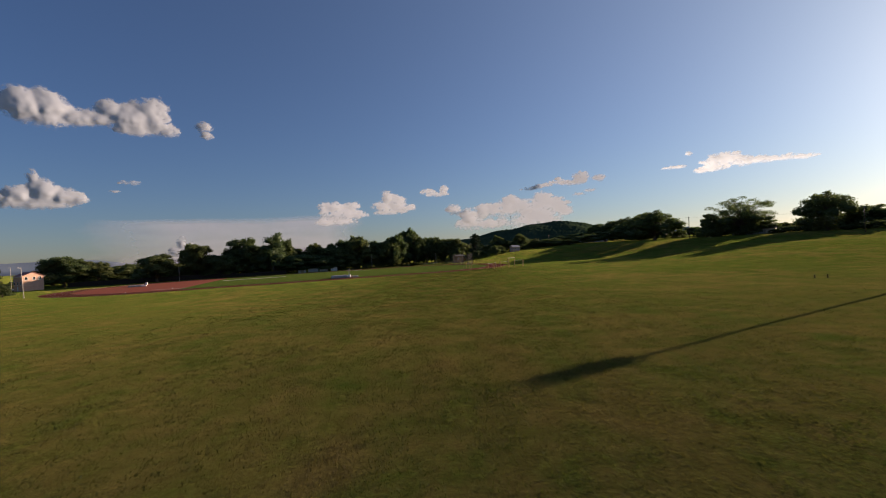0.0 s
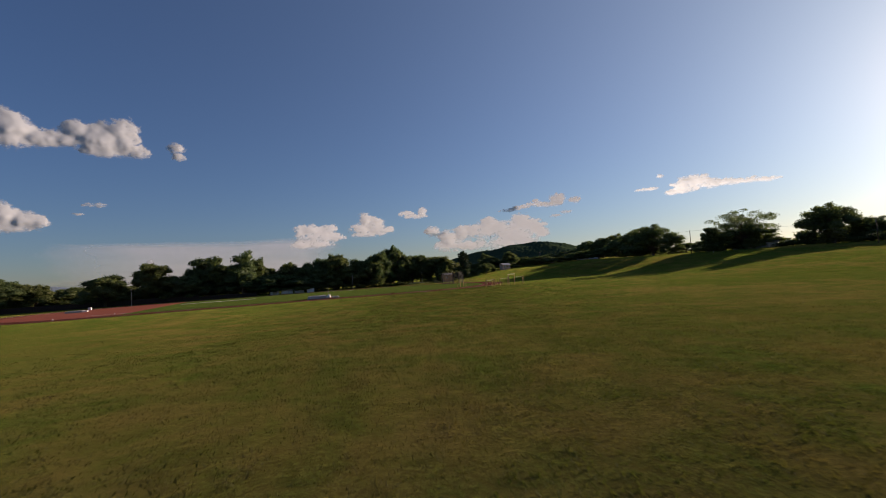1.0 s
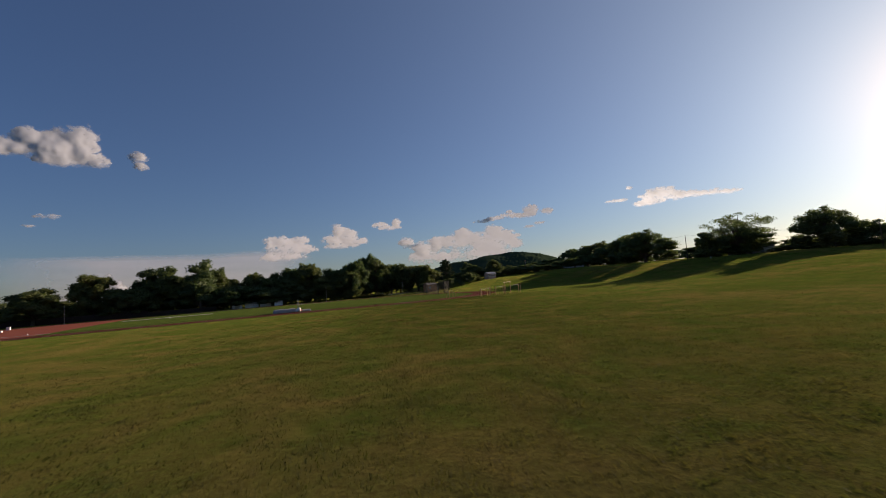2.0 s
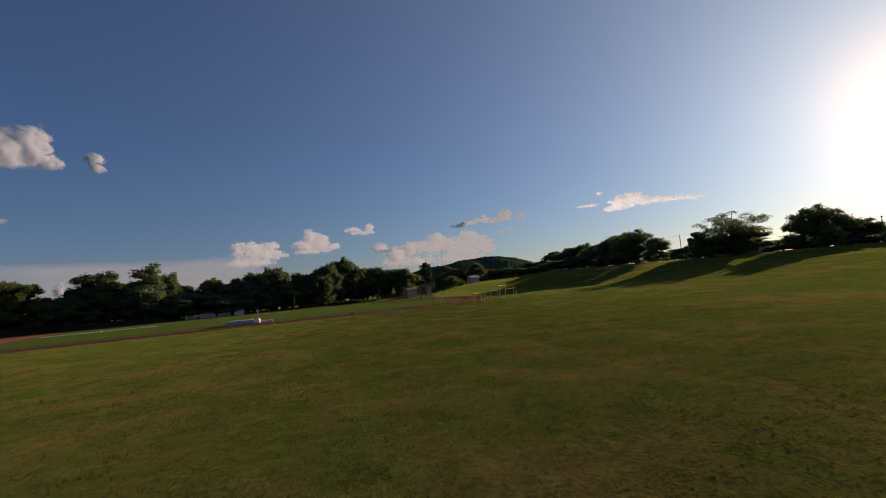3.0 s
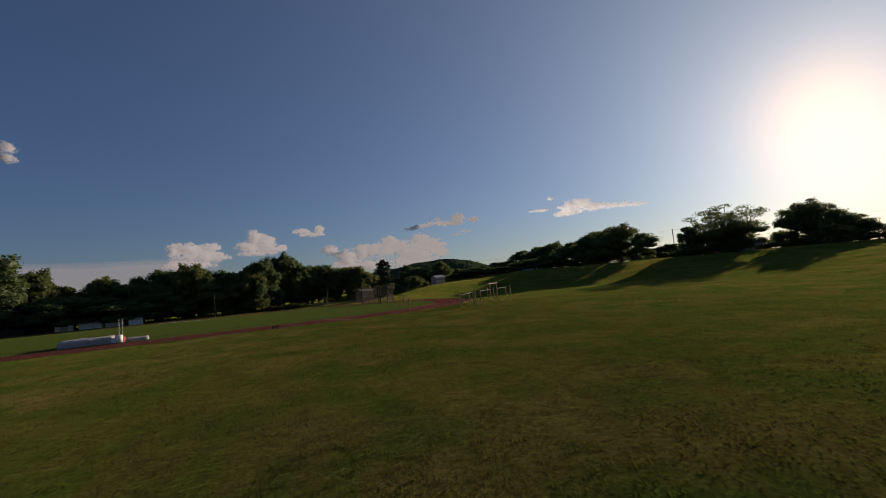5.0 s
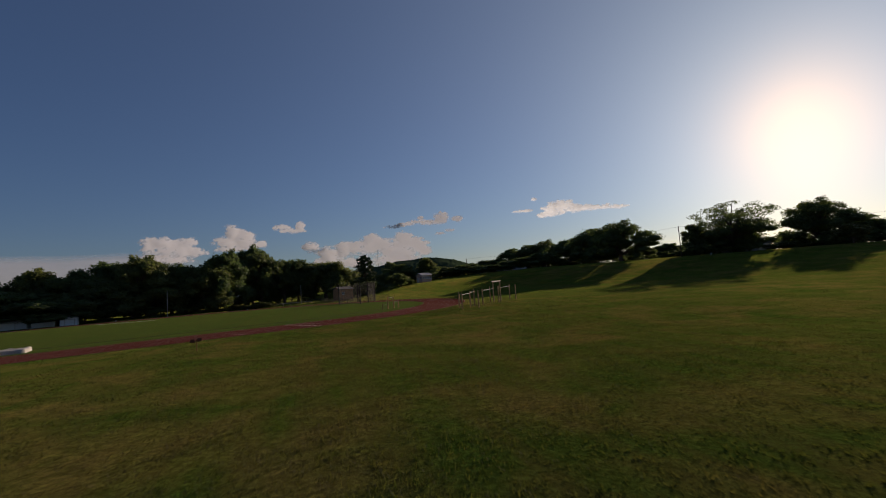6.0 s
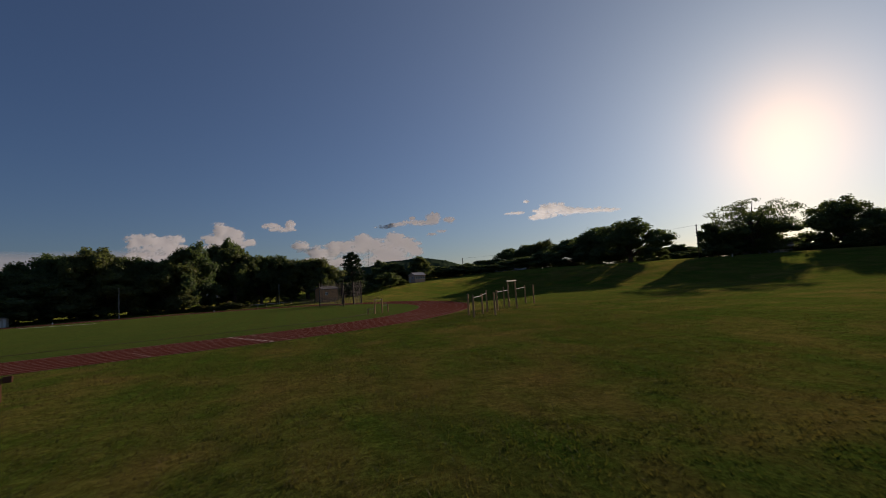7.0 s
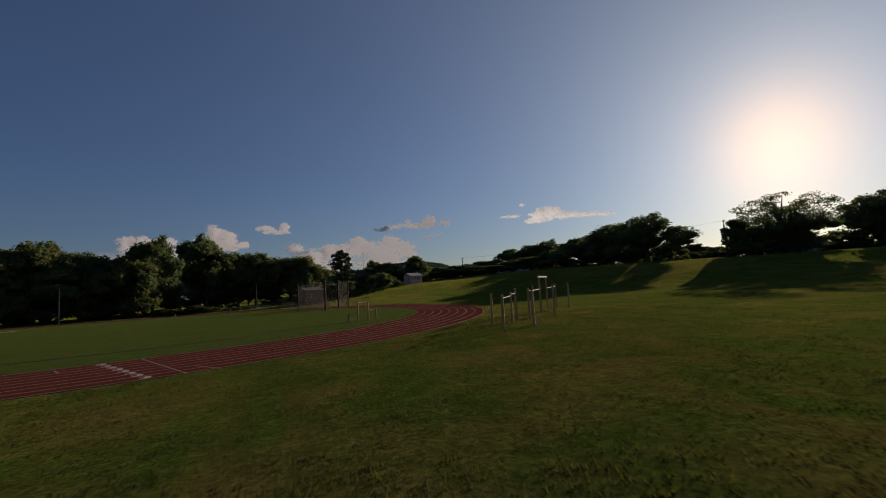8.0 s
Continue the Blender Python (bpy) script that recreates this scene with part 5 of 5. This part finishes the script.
def veil(seed, a0, a1, e0, e1, fade, label, dist=3500.0):
    """A thin smooth sheet of cloud above the horizon with a crisp upper rim, standing askew to the sun."""
    nx, nz = 110, 30
    facing, mid = aim(132.0, 4.0, 1.0), aim((a0 + a1) / 2, 0, 1.0)
    verts, dens = [], []
    for j in range(nz + 1):
        e = e0 + (e1 - e0) * j / nz
        for i in range(nx + 1):
            a = a0 + (a1 - a0) * i / nx
            wave = noise.fractal(Vector((a * 0.10, e * 0.8, seed * 5.0)), 1.0, 2.0, 4)
            rim = min(1.0, (e1 - 0.3 + 0.25 * wave - e) / fade, (a - a0) / 9, (a1 - a) / 5)
            dens.append(0.62 * rim + 0.10 * wave - 0.12)
            ray = aim(a, e, 1.0)
            verts.append(tuple(ray * (dist * mid.dot(facing) / ray.dot(facing))))
    quads = [(j * (nx + 1) + i, j * (nx + 1) + i + 1, (j + 1) * (nx + 1) + i + 1, (j + 1) * (nx + 1) + i) for j in range(nz) for i in range(nx)]
    me = mesh_from("cloud", verts, quads, M_VEIL, True)
    me.attributes.new("vapour", "FLOAT", "POINT").data.foreach_set("value", dens)
    tagged(new("cloud", me), label, "cloud", "clouds", "structure")


def build_clouds():
    cloud(1, 0.15, "sunlit white cumulus cloud with a grey flat base", [(-44.12, 16.13, 1.68, 1.51), (-42.32, 16.35, 1.87, 1.45), (-42.58, 15.12, 2.34, 1.15), (-40.46, 15.45, 2.26, 0.97), (-38.66, 15.6, 2.14, 0.88), (-37.22, 16.58, 1.47, 1.11), (-35.79, 15.82, 2.46, 1.48), (-33.86, 17.1, 1.92, 1.27), (-33.5, 15.92, 1.94, 1.17), (-32.22, 14.93, 1.43, 0.72), (-35.09, 14.75, 2.08, 0.64), (-45.31, 15.9, 0.61, 0.6)])
    cloud(2, 0.5, "small ragged white cloud", [(-28.43, 15.63, 0.88, 0.81), (-28.24, 14.77, 0.77, 0.5)])
    cloud(3, 0.05, "sunlit white cumulus cloud with a grey flat base", [(-43.5, 9.12, 0.52, 1.18), (-44.64, 7.77, 1.09, 0.9), (-42.85, 8.14, 1.24, 1.09), (-41.42, 7.66, 1.48, 0.84), (-40.22, 7.43, 0.89, 0.68), (-45.41, 7.2, 1.3, 0.79), (-43.51, 6.75, 3.13, 0.6), (-43.09, 7.31, 2.52, 0.76)])
    cloud(4, 1.0, "thin faint streak of cloud", [(-35.84, 9.25, 1.21, 0.36), (-37.25, 8.3, 0.58, 0.24)])
    cloud(5, 0.25, "sunlit white cumulus cloud with a grey flat base", [(-15.41, 6.34, 0.63, 0.94), (-14.06, 6.45, 1.43, 0.8), (-11.75, 6.53, 1.16, 0.66), (-13.39, 5.56, 2.6, 0.87), (-10.94, 5.39, 1.46, 0.59), (-13.73, 4.54, 2.89, 0.66), (-15.22, 4.6, 0.99, 0.58)])
    cloud(6, 0.25, "sunlit white cumulus cloud with a grey flat base", [(-7.05, 7.54, 0.82, 0.96), (-5.97, 6.9, 1.2, 0.96), (-7.72, 6.31, 1.49, 0.81), (-5.11, 6.12, 1.5, 0.67), (-6.79, 5.6, 2.25, 0.45), (-3.91, 6.06, 0.68, 0.45)])
    cloud(7, 0.2, "small white cumulus cloud in a clear sky", [(-1.6, 8.04, 1.06, 0.44), (0.6, 8.15, 0.6, 0.67), (-0.34, 7.6, 1.66, 0.37)])
    cloud(8, 0.42, "broad bank of heaped white cumulus cloud", [(1.74, 5.47, 1.06, 0.9), (3.72, 4.45, 1.2, 1.35), (5.49, 5.09, 1.05, 1.04), (6.79, 5.45, 1.04, 0.74), (9.28, 6.17, 1.25, 0.88), (7.88, 4.93, 2.5, 1.19), (10.84, 5.17, 2.46, 1.17), (13.58, 6.13, 1.42, 1.09), (15.39, 5.4, 1.53, 0.86), (13.69, 4.22, 3.09, 1.31), (16.18, 4.32, 1.11, 0.65), (4.42, 3.35, 2.99, 1.05), (11.1, 3.23, 4.99, 1.03)])
    cloud(9, 0.6, "long flat ragged white cloud", [(11.93, 7.58, 1.58, 0.29), (13.53, 7.81, 1.42, 0.36), (15.33, 8.08, 1.54, 0.43), (16.79, 7.86, 1.24, 0.42)])
    cloud(10, 0.2, "sunlit white cumulus cloud with a grey flat base", [(18.34, 8.49, 1.08, 0.77), (17.62, 7.92, 1.5, 0.49), (20.55, 8.11, 0.86, 0.48), (15.49, 8.49, 0.42, 0.28)])
    cloud(11, 0.9, "small ragged white cloud", [(19.27, 6.7, 1.07, 0.28), (17.81, 6.34, 0.95, 0.28)])
    cloud(12, 0.4, "long ragged cloud with a bright rim near the sun", [(32.71, 8.41, 1.37, 0.8), (34.21, 8.66, 1.32, 0.67), (35.21, 8.01, 1.49, 0.66), (31.47, 7.59, 0.87, 0.38), (32.68, 7.67, 1.58, 0.5), (36.95, 7.96, 1.42, 0.53), (39.07, 7.76, 1.6, 0.4), (40.85, 7.61, 1.11, 0.28)])
    cloud(13, 0.8, "small dark cloud fragment near the sun", [(28.42, 8.34, 1.16, 0.26), (29.53, 8.32, 0.68, 0.26), (30.4, 9.66, 0.45, 0.32)])
    cloud(14, 0.05, "small pinkish cumulus head above the trees", [(-31.32, 2.53, 0.55, 1.03), (-30.51, 1.84, 0.79, 0.72), (-31.91, 1.59, 0.88, 0.64)])
    veil(1, -41.0, -10.0, 0.2, 5.9, 0.9, "pale lilac veil of thin cloud near the horizon")


build_clouds()


# ---- grass blades in the strip that the flight passes over ----
def build_blades():
    rng = np.random.default_rng(12)
    count = 95000
    along = rng.random(count) ** 1.0 * 165 - 2
    side = rng.normal(size=count) * 15
    x = -6.0 * np.sin(along / 128 * 3.0) + 4 + side
    y = along
    u, v = (x - OX) * CU + (y - OY) * SU, -(x - OX) * SU + (y - OY) * CU
    out = np.hypot(np.maximum(0, np.maximum(u, -STRAIGHT - u)), v) - R_OUT
    keep = out > 0.25
    x, y = x[keep], y[keep]
    patchy = 0.5 + 0.5 * np.sin(x * 0.9 + 2 * np.sin(y * 0.37)) * np.sin(y * 0.7 + 1.5 * np.sin(x * 0.5))
    h = (0.05 + 0.07 * rng.random(len(x))) * (0.6 + 0.7 * patchy)
    z = terrain(x, y)
    blades = 5
    n = len(x) * blades
    bx = np.repeat(x, blades) + rng.normal(size=n) * 0.17
    by = np.repeat(y, blades) + rng.normal(size=n) * 0.17
    bz = np.repeat(z, blades) - 0.01
    bh = np.repeat(h, blades) * (0.6 + 0.7 * rng.random(n))
    ang = rng.random(n) * 2 * np.pi
    w = 0.012 + 0.010 * rng.random(n)
    lean = rng.normal(size=(n, 2)) * 0.5
    cx, cy = np.cos(ang) * w, np.sin(ang) * w
    verts = np.empty((n, 3, 3), np.float32)
    verts[:, 0] = np.stack([bx - cx, by - cy, bz], -1)
    verts[:, 1] = np.stack([bx + cx, by + cy, bz], -1)
    verts[:, 2] = np.stack([bx + lean[:, 0] * bh, by + lean[:, 1] * bh, bz + bh], -1)
    me = bpy.data.meshes.new("grass_blades")
    me.vertices.add(3 * n)
    me.vertices.foreach_set("co", verts.ravel())
    me.loops.add(3 * n)
    me.loops.foreach_set("vertex_index", np.arange(3 * n, dtype=np.int32))
    me.polygons.add(n)
    me.polygons.foreach_set("loop_start", np.arange(0, 3 * n, 3, dtype=np.int32))
    me.materials.append(M_BLADE)
    me.update(calc_edges=True)
    tagged(new("grass_blades", me), "short uneven grass blades, green and straw-coloured", "grass", kind="stuff")


def blade_material():
    n = Nodes("grass_blade")
    isle = n.tree.nodes.new("ShaderNodeNewGeometry").outputs["Random Per Island"]
    patch = n.noise(0.22, 5, 0.6, distort=0.4)
    col = n.mix(isle, (0.018, 0.034, 0.007), (0.072, 0.076, 0.022))
    col = n.mix(n.ramp(patch, [(0.45, (0, 0, 0)), (0.7, (0.8, 0.8, 0.8))]), col, (0.095, 0.066, 0.033))
    n.colour(col).set(Roughness=0.8)
    n.bsdf.inputs["Specular IOR Level"].default_value = 0.1
    trans = n.tree.nodes.new("ShaderNodeBsdfTranslucent")
    n.link(n.mix(1.0, col, (1.3, 1.4, 0.6), "MULTIPLY"), trans.inputs["Color"])
    both = n.tree.nodes.new("ShaderNodeMixShader")
    both.inputs[0].default_value = 0.4
    n.link(n.bsdf.outputs[0], both.inputs[1]).link(trans.outputs[0], both.inputs[2]).link(both.outputs[0], n.out.inputs["Surface"])
    return n.mat


M_BLADE = blade_material()
build_blades()
